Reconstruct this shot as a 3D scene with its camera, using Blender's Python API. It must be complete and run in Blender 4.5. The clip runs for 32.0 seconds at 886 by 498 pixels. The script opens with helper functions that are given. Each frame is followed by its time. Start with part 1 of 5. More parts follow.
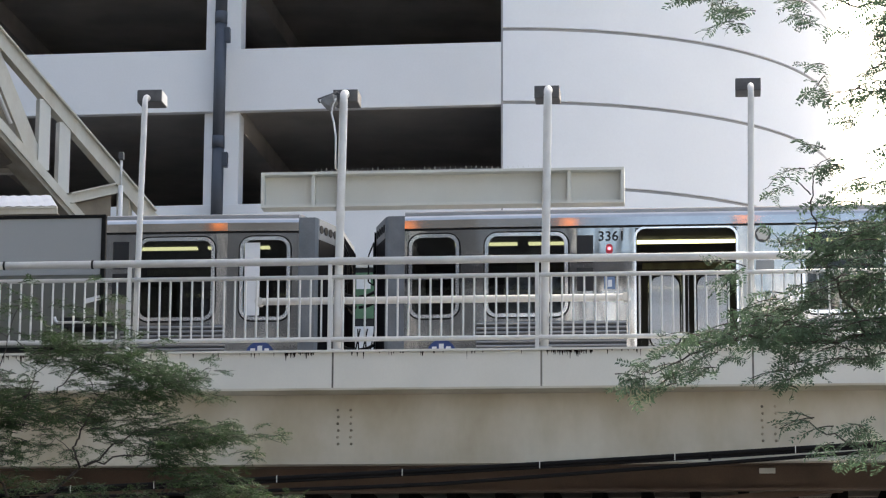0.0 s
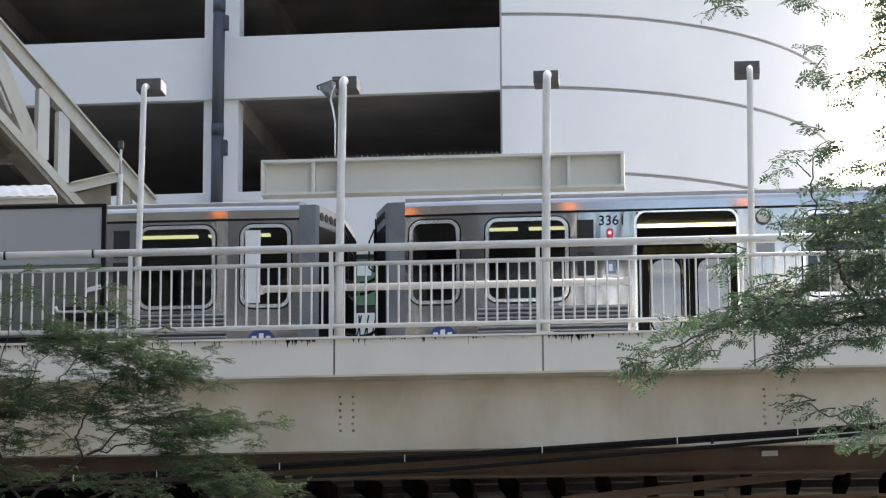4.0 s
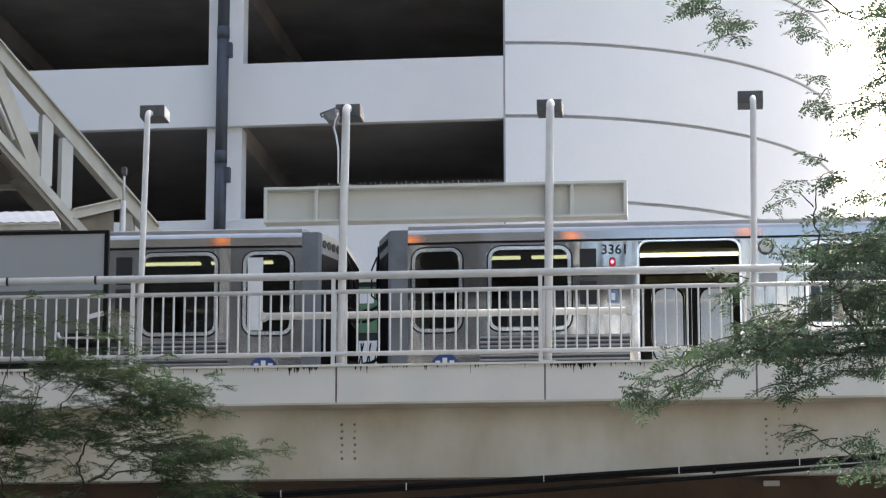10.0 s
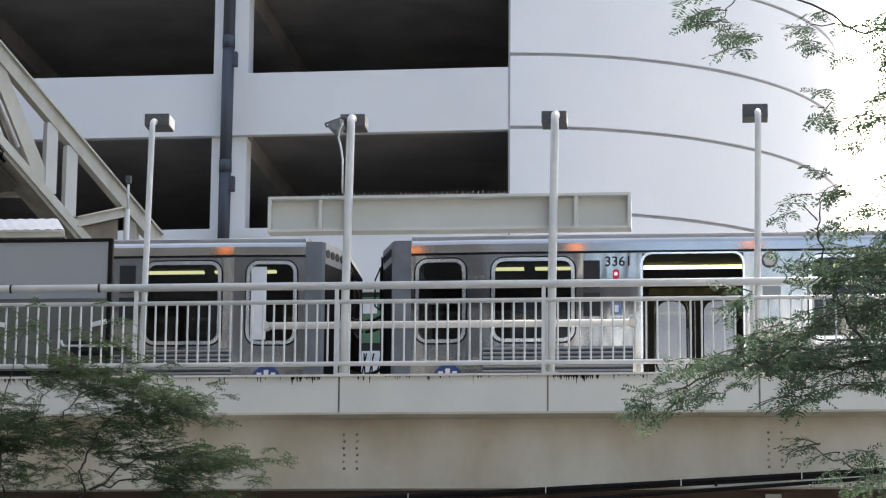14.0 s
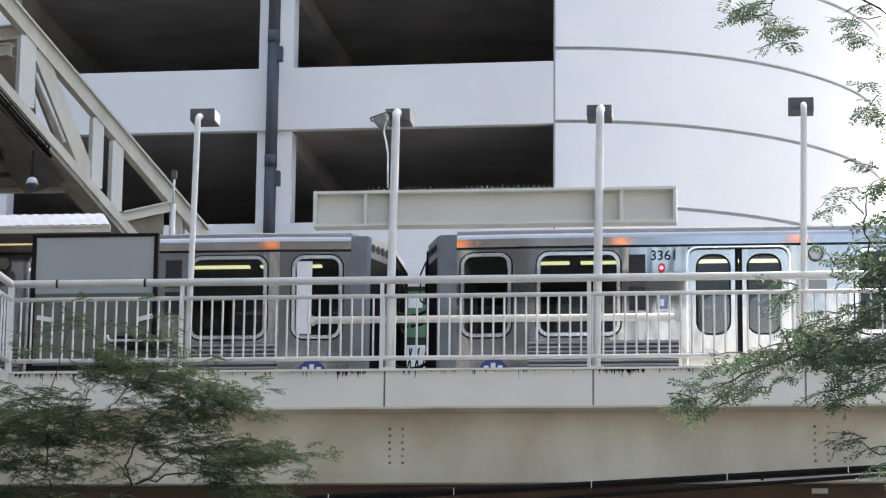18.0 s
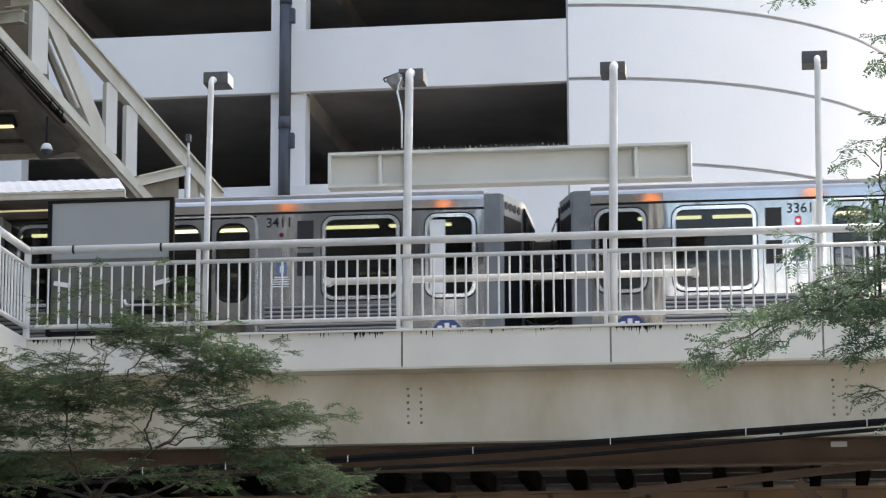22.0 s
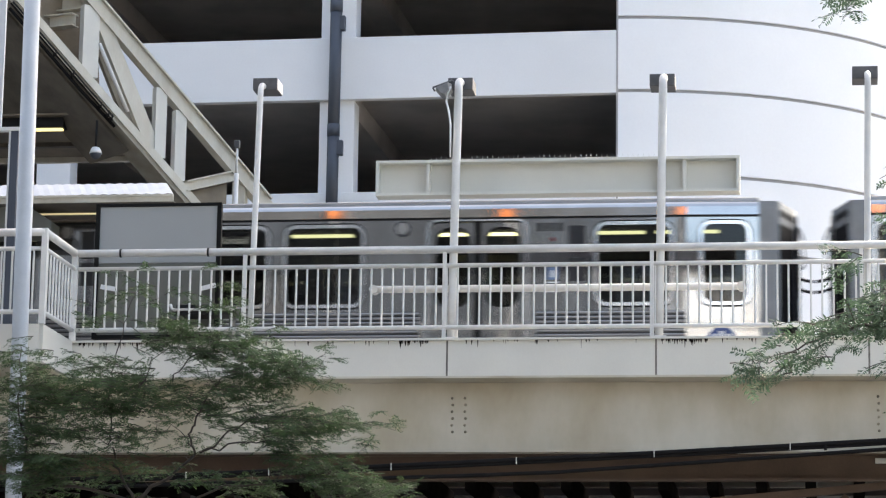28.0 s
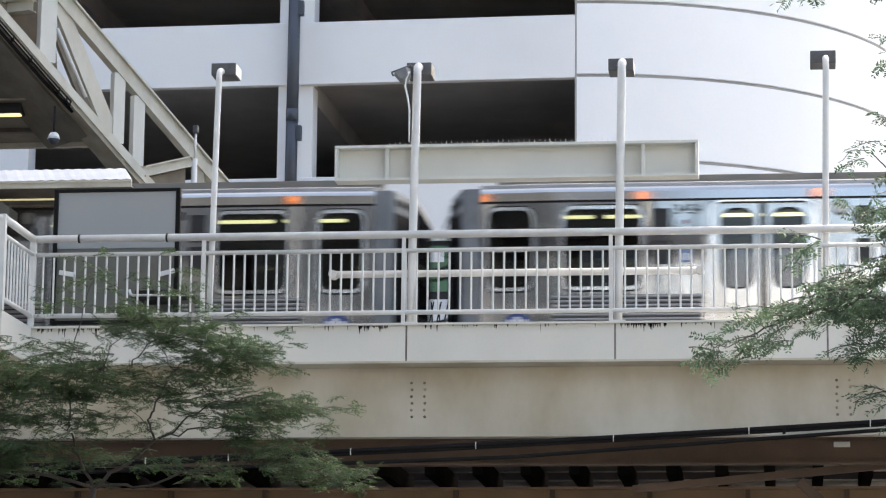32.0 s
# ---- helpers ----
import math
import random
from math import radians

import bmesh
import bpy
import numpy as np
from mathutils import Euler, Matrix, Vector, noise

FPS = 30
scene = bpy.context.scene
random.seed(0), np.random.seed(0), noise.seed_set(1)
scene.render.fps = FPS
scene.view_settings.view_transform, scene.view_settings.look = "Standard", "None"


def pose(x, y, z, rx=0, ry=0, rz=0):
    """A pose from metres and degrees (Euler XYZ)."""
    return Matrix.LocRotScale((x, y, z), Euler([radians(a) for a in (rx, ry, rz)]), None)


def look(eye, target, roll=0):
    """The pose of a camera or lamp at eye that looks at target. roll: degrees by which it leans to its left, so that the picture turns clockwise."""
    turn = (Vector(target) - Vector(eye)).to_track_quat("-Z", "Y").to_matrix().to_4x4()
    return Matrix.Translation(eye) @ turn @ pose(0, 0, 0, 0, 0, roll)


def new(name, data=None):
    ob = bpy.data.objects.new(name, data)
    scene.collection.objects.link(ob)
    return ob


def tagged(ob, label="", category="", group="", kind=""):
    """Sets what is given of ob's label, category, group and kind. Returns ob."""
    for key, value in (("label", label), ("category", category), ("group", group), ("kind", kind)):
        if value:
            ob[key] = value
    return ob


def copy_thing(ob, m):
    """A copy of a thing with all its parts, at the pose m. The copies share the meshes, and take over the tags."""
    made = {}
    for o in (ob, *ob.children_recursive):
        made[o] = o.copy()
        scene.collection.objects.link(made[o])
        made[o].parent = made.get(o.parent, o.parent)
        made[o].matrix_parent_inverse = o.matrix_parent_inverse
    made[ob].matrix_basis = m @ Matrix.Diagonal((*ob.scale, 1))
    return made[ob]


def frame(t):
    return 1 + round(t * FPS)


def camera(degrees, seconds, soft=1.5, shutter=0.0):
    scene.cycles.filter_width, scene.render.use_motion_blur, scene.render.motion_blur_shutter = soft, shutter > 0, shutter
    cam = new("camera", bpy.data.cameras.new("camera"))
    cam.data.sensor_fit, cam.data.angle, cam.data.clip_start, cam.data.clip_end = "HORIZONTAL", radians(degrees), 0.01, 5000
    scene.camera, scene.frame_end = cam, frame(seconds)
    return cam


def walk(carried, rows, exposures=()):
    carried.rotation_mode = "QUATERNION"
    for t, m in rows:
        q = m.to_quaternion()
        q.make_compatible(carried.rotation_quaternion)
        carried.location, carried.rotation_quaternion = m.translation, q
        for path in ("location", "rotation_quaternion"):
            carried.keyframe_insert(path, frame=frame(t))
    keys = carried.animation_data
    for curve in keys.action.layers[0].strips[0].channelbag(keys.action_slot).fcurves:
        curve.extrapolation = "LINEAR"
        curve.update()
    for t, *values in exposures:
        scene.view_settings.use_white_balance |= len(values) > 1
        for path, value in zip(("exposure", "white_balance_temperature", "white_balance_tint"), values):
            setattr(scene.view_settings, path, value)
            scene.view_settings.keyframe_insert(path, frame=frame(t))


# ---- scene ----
cam = camera(17.83, 32.0, soft=1.2, shutter=0.3)
EYE = (4.376, -32.418, 1.6)
# seconds, yaw, pitch and roll of the hand-held camera, which stands on one spot
PATH = [
    (0, 5.537, 11.266, 0.281), (0.5, 5.549, 11.292, 0.827), (1, 5.433, 11.439, 0.616), (1.5, 5.197, 11.658, 0.525),
    (2, 5.182, 11.783, 0.257), (2.5, 5.152, 11.512, 0.051), (3, 5.216, 11.351, -0.097), (3.5, 5.395, 11.168, -0.083),
    (5.5, 5.989, 10.673, -0.819), (6, 5.809, 11.392, -0.389), (6.5, 5.559, 11.427, 0.013), (7, 5.170, 11.503, -0.178),
    (7.5, 5.112, 11.278, -0.323), (8, 5.085, 11.570, -0.280), (8.5, 5.088, 11.615, -0.361), (9, 5.214, 11.343, -0.289),
    (9.5, 5.455, 11.237, 0.026), (10, 5.601, 11.550, 0.039), (10.5, 5.531, 12.042, 0.031), (11, 5.520, 11.967, 0.150),
    (11.5, 5.359, 11.835, 0.141), (12, 5.505, 11.542, 0.223), (12.5, 5.995, 11.324, 0.286), (13, 6.032, 11.449, 0.512),
    (13.5, 5.649, 11.750, 0.431), (14, 5.679, 11.767, 0.496), (14.5, 5.833, 11.473, 0.469), (16.5, 6.406, 11.419, 0.422),
    (17, 6.754, 11.522, 0.470), (17.5, 6.761, 11.645, 0.337), (18, 6.617, 11.642, 0.601), (18.5, 6.886, 11.359, 0.635),
    (19, 7.001, 11.299, 0.481), (19.5, 7.037, 11.240, 0.409), (20, 6.800, 10.827, 0.212), (20.5, 6.732, 10.590, 0.384),
    (21, 6.835, 10.602, 0.067), (21.5, 6.957, 10.788, -0.257), (22, 6.938, 10.820, -0.248), (22.5, 6.928, 10.914, -0.179),
    (23, 7.125, 10.878, -0.333), (23.5, 7.115, 10.959, 0.179), (24, 6.927, 11.017, 0.238), (24.5, 6.808, 10.952, 0.424),
    (26.5, 7.254, 10.586, 0.651), (27, 7.634, 10.797, 0.490), (27.5, 7.919, 10.867, 0.839), (28, 7.903, 11.005, 0.860),
    (28.5, 7.813, 10.950, 0.996), (29, 7.591, 10.901, 0.924), (29.5, 7.417, 10.853, 0.883), (30, 7.371, 10.870, 0.744),
    (30.5, 7.191, 10.964, 0.598), (31, 7.311, 10.904, 0.652), (31.5, 7.211, 10.774, 0.320), (32, 7.054, 10.709, 0.580),
]
walk(cam, [(t, pose(*EYE, 90 + p, 0, y) @ pose(0, 0, 0, 0, 0, r)) for t, y, p, r in PATH], exposures=[(0, 1.99, 7120, 8), (3.5, 2.00, 7120, 8), (5.5, 2.22, 7120, 8), (6.2, 2.21, 7120, 8), (7, 2.05, 7120, 8), (8, 1.97, 7120, 8), (14, 1.99, 7050, 8), (17, 2.17, 7050, 8), (20, 2.22, 7120, 8), (23, 2.26, 7200, 8), (27, 2.39, 7200, 8), (32, 2.39, 7200, 8)])

# ---------------------------------------------------------------- light
SUN_EL, SUN_AZ = 46.0, 3.0          # degrees up; degrees clockwise from +y
world = bpy.data.worlds.new("world")
scene.world = world
world.use_nodes = True
wn = world.node_tree.nodes
sky = wn.new("ShaderNodeTexSky")
sky.sky_type, sky.sun_disc = "NISHITA", False
sky.sun_elevation, sky.sun_rotation = radians(SUN_EL), radians(SUN_AZ)
sky.dust_density, sky.air_density, sky.ozone_density = 7.0, 1.0, 1.0
wn["Background"].inputs["Strength"].default_value = 0.15
world.node_tree.links.new(sky.outputs[0], wn["Background"].inputs["Color"])
sun = new("sun", bpy.data.lights.new("sun", "SUN"))
sun.data.energy, sun.data.angle, sun.data.color = 2.6, radians(14), (1.0, 0.985, 0.965)
_a, _e = radians(SUN_AZ), radians(SUN_EL)
sun.matrix_world = look((math.sin(_a) * math.cos(_e) * 60, math.cos(_a) * math.cos(_e) * 60, math.sin(_e) * 60), (0, 0, 0))


# ---------------------------------------------------------------- materials
def mat(name, color, rough=0.6, metal=0.0, var=0.12, scale=3.0, bump=0.0, fine=60.0, stretch=(1, 1, 1), dirt=None, rnd=0.0, spec=0.5, bump_scale=0.0):
    """A procedural surface: base colour with broad stains and fine grain, per-piece variation, optional relief."""
    m = bpy.data.materials.new(name)
    m.use_nodes = True
    nt, nd = m.node_tree, m.node_tree.nodes
    lk = nt.links.new
    b = nd["Principled BSDF"]
    b.inputs["Roughness"].default_value, b.inputs["Metallic"].default_value = rough, metal
    b.inputs["Specular IOR Level"].default_value = spec
    tc = nd.new("ShaderNodeTexCoord")
    mp = nd.new("ShaderNodeMapping")
    mp.inputs["Scale"].default_value = stretch
    lk(tc.outputs["Object"], mp.inputs["Vector"])
    n1 = nd.new("ShaderNodeTexNoise")
    n1.inputs["Scale"].default_value, n1.inputs["Detail"].default_value = scale, 5
    n2 = nd.new("ShaderNodeTexNoise")
    n2.inputs["Scale"].default_value, n2.inputs["Detail"].default_value = fine, 3
    lk(mp.outputs[0], n1.inputs["Vector"])
    lk(mp.outputs[0], n2.inputs["Vector"])
    ramp = nd.new("ShaderNodeValToRGB")
    ramp.color_ramp.elements[0].position, ramp.color_ramp.elements[1].position = 0.36, 0.62
    dk = dirt if dirt else tuple(c * (1 - 1.6 * var) for c in color)
    ramp.color_ramp.elements[0].color = (*dk, 1)
    ramp.color_ramp.elements[1].color = (*color, 1)
    lk(n1.outputs["Fac"], ramp.inputs["Fac"])
    hsv = nd.new("ShaderNodeHueSaturation")
    mr = nd.new("ShaderNodeMapRange")
    mr.inputs["To Min"].default_value, mr.inputs["To Max"].default_value = 1 - var, 1 + var
    lk(n2.outputs["Fac"], mr.inputs["Value"])
    val = mr.outputs[0]
    if rnd:
        oi = nd.new("ShaderNodeObjectInfo")
        mr2 = nd.new("ShaderNodeMapRange")
        mr2.inputs["To Min"].default_value, mr2.inputs["To Max"].default_value = 1 - rnd, 1 + rnd
        lk(oi.outputs["Random"], mr2.inputs["Value"])
        mul = nd.new("ShaderNodeMath")
        mul.operation = "MULTIPLY"
        lk(val, mul.inputs[0])
        lk(mr2.outputs[0], mul.inputs[1])
        val = mul.outputs[0]
    lk(val, hsv.inputs["Value"])
    lk(ramp.outputs[0], hsv.inputs["Color"])
    lk(hsv.outputs[0], b.inputs["Base Color"])
    rr = nd.new("ShaderNodeMapRange")
    rr.inputs["To Min"].default_value, rr.inputs["To Max"].default_value = max(0.02, rough - 0.08), min(1, rough + 0.1)
    lk(n1.outputs["Fac"], rr.inputs["Value"])
    lk(rr.outputs[0], b.inputs["Roughness"])
    if bump:
        bp = nd.new("ShaderNodeBump")
        bp.inputs["Strength"].default_value, bp.inputs["Distance"].default_value = bump, 0.01
        if bump_scale:
            n3 = nd.new("ShaderNodeTexNoise")
            n3.inputs["Scale"].default_value = bump_scale
            lk(mp.outputs[0], n3.inputs["Vector"])
            lk(n3.outputs["Fac"], bp.inputs["Height"])
        else:
            lk(n2.outputs["Fac"], bp.inputs["Height"])
        lk(bp.outputs[0], b.inputs["Normal"])
    return m


def glow(name, color, strength):
    m = bpy.data.materials.new(name)
    m.use_nodes = True
    b = m.node_tree.nodes["Principled BSDF"]
    b.inputs["Base Color"].default_value = (*color, 1)
    b.inputs["Emission Color"].default_value = (*color, 1)
    b.inputs["Emission Strength"].default_value = strength
    return m


def glass_mat(name, tint, trans=0.6):
    """Thin tinted pane: a see-through layer under a clear glossy coat."""
    m = bpy.data.materials.new(name)
    m.use_nodes = True
    nt, nd = m.node_tree, m.node_tree.nodes
    nd.remove(nd["Principled BSDF"])
    tr, gl, mx, fr = nd.new("ShaderNodeBsdfTransparent"), nd.new("ShaderNodeBsdfGlossy"), nd.new("ShaderNodeMixShader"), nd.new("ShaderNodeFresnel")
    tr.inputs["Color"].default_value = (*[c * trans for c in tint], 1)
    gl.inputs["Roughness"].default_value = 0.04
    fr.inputs["IOR"].default_value = 1.45
    nt.links.new(fr.outputs[0], mx.inputs[0])
    nt.links.new(tr.outputs[0], mx.inputs[1])
    nt.links.new(gl.outputs[0], mx.inputs[2])
    nt.links.new(mx.outputs[0], nd["Material Output"].inputs["Surface"])
    return m


M_WALL = mat("white_painted_concrete", (0.8, 0.8, 0.805), 0.75, var=0.03, scale=0.5, fine=25, bump=0.08)
M_TOWER = mat("white_precast_concrete", (0.87, 0.87, 0.88), 0.7, var=0.025, scale=0.4, fine=20, bump=0.06)
M_GROOVE = mat("grey_joint_sealant", (0.4, 0.39, 0.39), 0.8, var=0.1)
M_DARKCONC = mat("grimy_concrete", (0.46, 0.43, 0.4), 0.9, var=0.15, scale=0.8, bump=0.2)
M_PIPE = mat("dark_blue_grey_paint", (0.055, 0.065, 0.085), 0.5, var=0.12, scale=2)
M_CREAM = mat("cream_painted_steel", (0.605, 0.592, 0.538), 0.55, var=0.04, scale=1.2, fine=40, bump=0.05)
M_CREAM2 = mat("grimy_cream_painted_steel", (0.505, 0.476, 0.398), 0.6, var=0.05, scale=1.1, fine=14, stretch=(1.0, 1, 0.6), dirt=(0.38, 0.335, 0.25), bump=0.05)
M_TRUSS = mat("weathered_cream_steel", (0.56, 0.535, 0.46), 0.6, var=0.07, scale=4, fine=50, stretch=(1, 1, 0.3), dirt=(0.49, 0.45, 0.37))
M_RAIL = mat("light_grey_painted_steel", (0.635, 0.628, 0.604), 0.45, var=0.06, scale=5, rnd=0.05)
M_POLE = mat("pale_blue_grey_paint", (0.4, 0.43, 0.46), 0.5, var=0.06, scale=3)
M_SOFFIT = mat("dark_brown_soffit", (0.14, 0.122, 0.098), 0.8, var=0.25, scale=2.5)
M_SIGN = mat("grey_beige_sheet_metal", (0.6, 0.6, 0.55), 0.55, var=0.04, scale=1.5)
M_LAMP = mat("dark_bronze_lamp_housing", (0.1, 0.1, 0.103), 0.5, var=0.15, scale=12, spec=0.3)
M_FLOOD = mat("grey_cast_lamp_housing", (0.2, 0.205, 0.21), 0.45, var=0.15, scale=10)
M_LAMP2 = mat("pale_grey_lit_side", (0.72, 0.72, 0.7), 0.5, var=0.1)
M_STEEL = mat("brushed_stainless_steel", (0.415, 0.424, 0.436), 0.1, metal=1.0, var=0.15, scale=1.3, fine=25, stretch=(1.6, 1, 0.5), bump=0.7, bump_scale=1.7)
M_STEELR = mat("ribbed_stainless_steel", (0.36, 0.355, 0.345), 0.34, metal=1.0, var=0.06, scale=2)
M_COVE = mat("polished_stainless_cove", (0.56, 0.535, 0.5), 0.13, metal=1.0, var=0.09, scale=1.5)
M_LIP = mat("dull_grey_roof_edge", (0.33, 0.335, 0.345), 0.45, metal=0.5, var=0.1, scale=2, stretch=(1.5, 1, 1))
M_ROOF = mat("grey_roof_cladding", (0.2, 0.21, 0.22), 0.8, var=0.06)
M_ENDCAP = mat("blue_grey_fibreglass", (0.17, 0.185, 0.2), 0.35, var=0.16, scale=2.5, spec=0.5)
M_CAPGLASS = mat("black_glass_and_shade", (0.01, 0.01, 0.012), 0.5, var=0.12, spec=0.08)
M_FRAME = mat("polished_window_frame", (0.72, 0.745, 0.78), 0.2, metal=1.0, var=0.04)
M_RUBBER = mat("black_rubber", (0.01, 0.01, 0.01), 0.7, var=0.2, spec=0.12)
M_MATT = mat("matt_black_end_panel", (0.012, 0.012, 0.013), 1.0, var=0.2, spec=0.0)
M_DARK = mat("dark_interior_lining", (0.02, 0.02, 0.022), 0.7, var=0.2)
M_CARDS = mat("faded_olive_cards", (0.2, 0.185, 0.1), 0.6, var=0.3, scale=6)
M_WHITEP = mat("white_panel", (0.75, 0.76, 0.77), 0.5, var=0.04)
M_SIGNFACE = mat("dark_blue_sign_face", (0.02, 0.025, 0.04), 0.5, var=0.1)
M_LENSRED = mat("dark_red_lens", (0.12, 0.01, 0.012), 0.25, var=0.1)
M_BLUE = mat("blue_vinyl", (0.015, 0.05, 0.19), 0.4, var=0.08)
M_BLACKP = mat("black_paint", (0.014, 0.014, 0.015), 0.55, var=0.15, spec=0.2)
M_GREEN = mat("green_vinyl", (0.09, 0.2, 0.11), 0.5, var=0.1)
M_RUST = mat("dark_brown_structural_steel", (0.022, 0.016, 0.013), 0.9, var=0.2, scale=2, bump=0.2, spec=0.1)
M_RUST2 = mat("rusty_brown_steel", (0.12, 0.08, 0.056), 0.8, var=0.2, scale=1.5, bump=0.2)
M_TAN = mat("tan_stone_wall", (0.26, 0.17, 0.1), 0.85, var=0.15, scale=1.0, bump=0.2)
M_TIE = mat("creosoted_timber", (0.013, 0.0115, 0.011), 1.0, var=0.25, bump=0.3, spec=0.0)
M_PAVE = mat("pale_concrete_paving", (0.27, 0.266, 0.255), 0.9, var=0.1, scale=0.6, bump=0.2)
M_ASPHALT = mat("worn_asphalt", (0.085, 0.085, 0.083), 0.9, var=0.15, scale=0.4, bump=0.3)
M_DECK = mat("concrete_deck", (0.38, 0.37, 0.35), 0.85, var=0.1, bump=0.2)
M_BOARD = mat("grey_back_of_panel", (0.3, 0.31, 0.31), 0.6, var=0.03, scale=1)
M_LOWP = mat("dark_olive_panel", (0.13, 0.132, 0.115), 0.6, var=0.1)
M_CABLE = mat("black_cable_sheath", (0.012, 0.011, 0.011), 0.8, var=0.15, spec=0.1)
M_CANOPY = mat("white_corrugated_metal", (0.6, 0.61, 0.63), 0.5, var=0.08, scale=4)
M_DUSTY = mat("dusty_grey_brown_roof", (0.2, 0.185, 0.16), 0.8, var=0.15, scale=1.5)
M_AIRUNIT = mat("dark_grey_roof_unit", (0.05, 0.055, 0.06), 0.7, var=0.2, scale=3)
M_BARK = mat("dark_grey_brown_bark", (0.04, 0.032, 0.028), 0.9, var=0.25, scale=8, bump=0.5)


def leafy(name, color, through_light, share):
    """A thin leaf: matt front, light coming through, and leaflets that differ from one another."""
    m = mat(name, color, 0.75, var=0.2, scale=1.5, fine=8, spec=0.12)
    nt, nd = m.node_tree, m.node_tree.nodes
    geo, mr, hsv = nd.new("ShaderNodeNewGeometry"), nd.new("ShaderNodeMapRange"), nd.new("ShaderNodeHueSaturation")
    mr.inputs["To Min"].default_value, mr.inputs["To Max"].default_value = 0.6, 1.5
    nt.links.new(geo.outputs["Random Per Island"], mr.inputs["Value"])
    nt.links.new(mr.outputs[0], hsv.inputs["Value"])
    b = nd["Principled BSDF"]
    nt.links.new(b.inputs["Base Color"].links[0].from_socket, hsv.inputs["Color"])
    nt.links.new(hsv.outputs[0], b.inputs["Base Color"])
    tr, mx = nd.new("ShaderNodeBsdfTranslucent"), nd.new("ShaderNodeMixShader")
    tr.inputs["Color"].default_value = (*through_light, 1)
    mx.inputs[0].default_value = share
    nt.links.new(b.outputs[0], mx.inputs[1])
    nt.links.new(tr.outputs[0], mx.inputs[2])
    nt.links.new(mx.outputs[0], nd["Material Output"].inputs["Surface"])
    return m


M_LEAF = leafy("dusty_locust_leaf", (0.053, 0.085, 0.045), (0.066, 0.112, 0.046), 0.3)
M_LEAF2 = leafy("dark_locust_leaf", (0.066, 0.104, 0.074), (0.075, 0.125, 0.075), 0.35)
M_LIMESTONE = mat("pale_blue_grey_facade", (0.5, 0.51, 0.53), 0.85, var=0.05, scale=0.1, fine=2)
M_FACADE = mat("dark_unseen_facade", (0.04, 0.049, 0.064), 0.8, var=0.25, dirt=(0.02, 0.023, 0.028), scale=0.22, spec=0.15)
M_RED = mat("red_wrap_vinyl", (0.24, 0.02, 0.03), 0.4, var=0.3, scale=4.5, dirt=(0.04, 0.006, 0.012))
M_TANP = mat("tan_wrap_vinyl", (0.42, 0.3, 0.16), 0.4, var=0.3, scale=5, dirt=(0.2, 0.1, 0.04))
M_PALEW = mat("pale_wrap_vinyl", (0.5, 0.5, 0.47), 0.4, var=0.2, scale=4)
M_TEAL = mat("teal_wrap_vinyl", (0.02, 0.07, 0.11), 0.4, var=0.3, scale=5, dirt=(0.03, 0.01, 0.05))
M_MAROON = mat("maroon_wrap_vinyl", (0.06, 0.012, 0.022), 0.4, var=0.3, scale=2.2, dirt=(0.015, 0.006, 0.01))
M_YELLOW = mat("yellow_wrap_vinyl", (0.6, 0.37, 0.07), 0.4, var=0.3, scale=4, dirt=(0.36, 0.12, 0.03))
M_LIME = mat("pale_green_wrap_vinyl", (0.34, 0.36, 0.17), 0.4, var=0.3, scale=5, dirt=(0.08, 0.09, 0.03))
G_TUBE = glow("fluorescent_tube", (0.92, 0.9, 0.5), 1.1)
G_AMBER = glow("sodium_lamp", (1.0, 0.3, 0.07), 0.5)
G_RED = glow("red_indicator", (1.0, 0.25, 0.35), 0.7)
G_WARM = glow("warm_tube", (1.0, 0.85, 0.4), 0.3)
G_DIM = glow("dim_tube", (0.9, 0.8, 0.5), 0.1)
GLASS = glass_mat("tinted_car_glass", (0.57, 0.59, 0.6), 0.72)
DOORGLASS = glass_mat("lightly_tinted_door_glass", (0.8, 0.81, 0.82), 0.8)


# ---------------------------------------------------------------- mesh helpers
def box(bm, x0, x1, y0, y1, z0, z1, bevel=0.0):
    r = bmesh.ops.create_cube(bm, size=1.0, matrix=Matrix.Translation(((x0 + x1) / 2, (y0 + y1) / 2, (z0 + z1) / 2)) @ Matrix.Diagonal((abs(x1 - x0), abs(y1 - y0), abs(z1 - z0), 1)))
    if bevel:
        es = list({e for v in r["verts"] for e in v.link_edges})
        bmesh.ops.bevel(bm, geom=es, offset=bevel, segments=2, affect="EDGES", profile=0.6)
    return bm


def tube(bm, pts, r, n=10, r1=None, cap=True):
    """A round tube along a line of points, tapering from r to r1."""
    pts = [Vector(p) for p in pts]
    r1 = r if r1 is None else r1
    rings = []
    ref = Vector((0.137, 0.211, 0.967))
    for i, p in enumerate(pts):
        d = (pts[min(i + 1, len(pts) - 1)] - pts[max(i - 1, 0)]).normalized()
        a = d.cross(ref)
        a = a.normalized() if a.length > 1e-4 else d.orthogonal().normalized()
        b = d.cross(a)
        rad = r + (r1 - r) * i / (len(pts) - 1)
        rings.append([bm.verts.new(p + (a * math.cos(6.2832 * k / n) + b * math.sin(6.2832 * k / n)) * rad) for k in range(n)])
    for q, w in zip(rings, rings[1:]):
        for k in range(n):
            f = bm.faces.new((q[k], q[(k + 1) % n], w[(k + 1) % n], w[k]))
            f.smooth = True
    if cap:
        bm.faces.new(rings[0][::-1])
        bm.faces.new(rings[-1])
    return bm


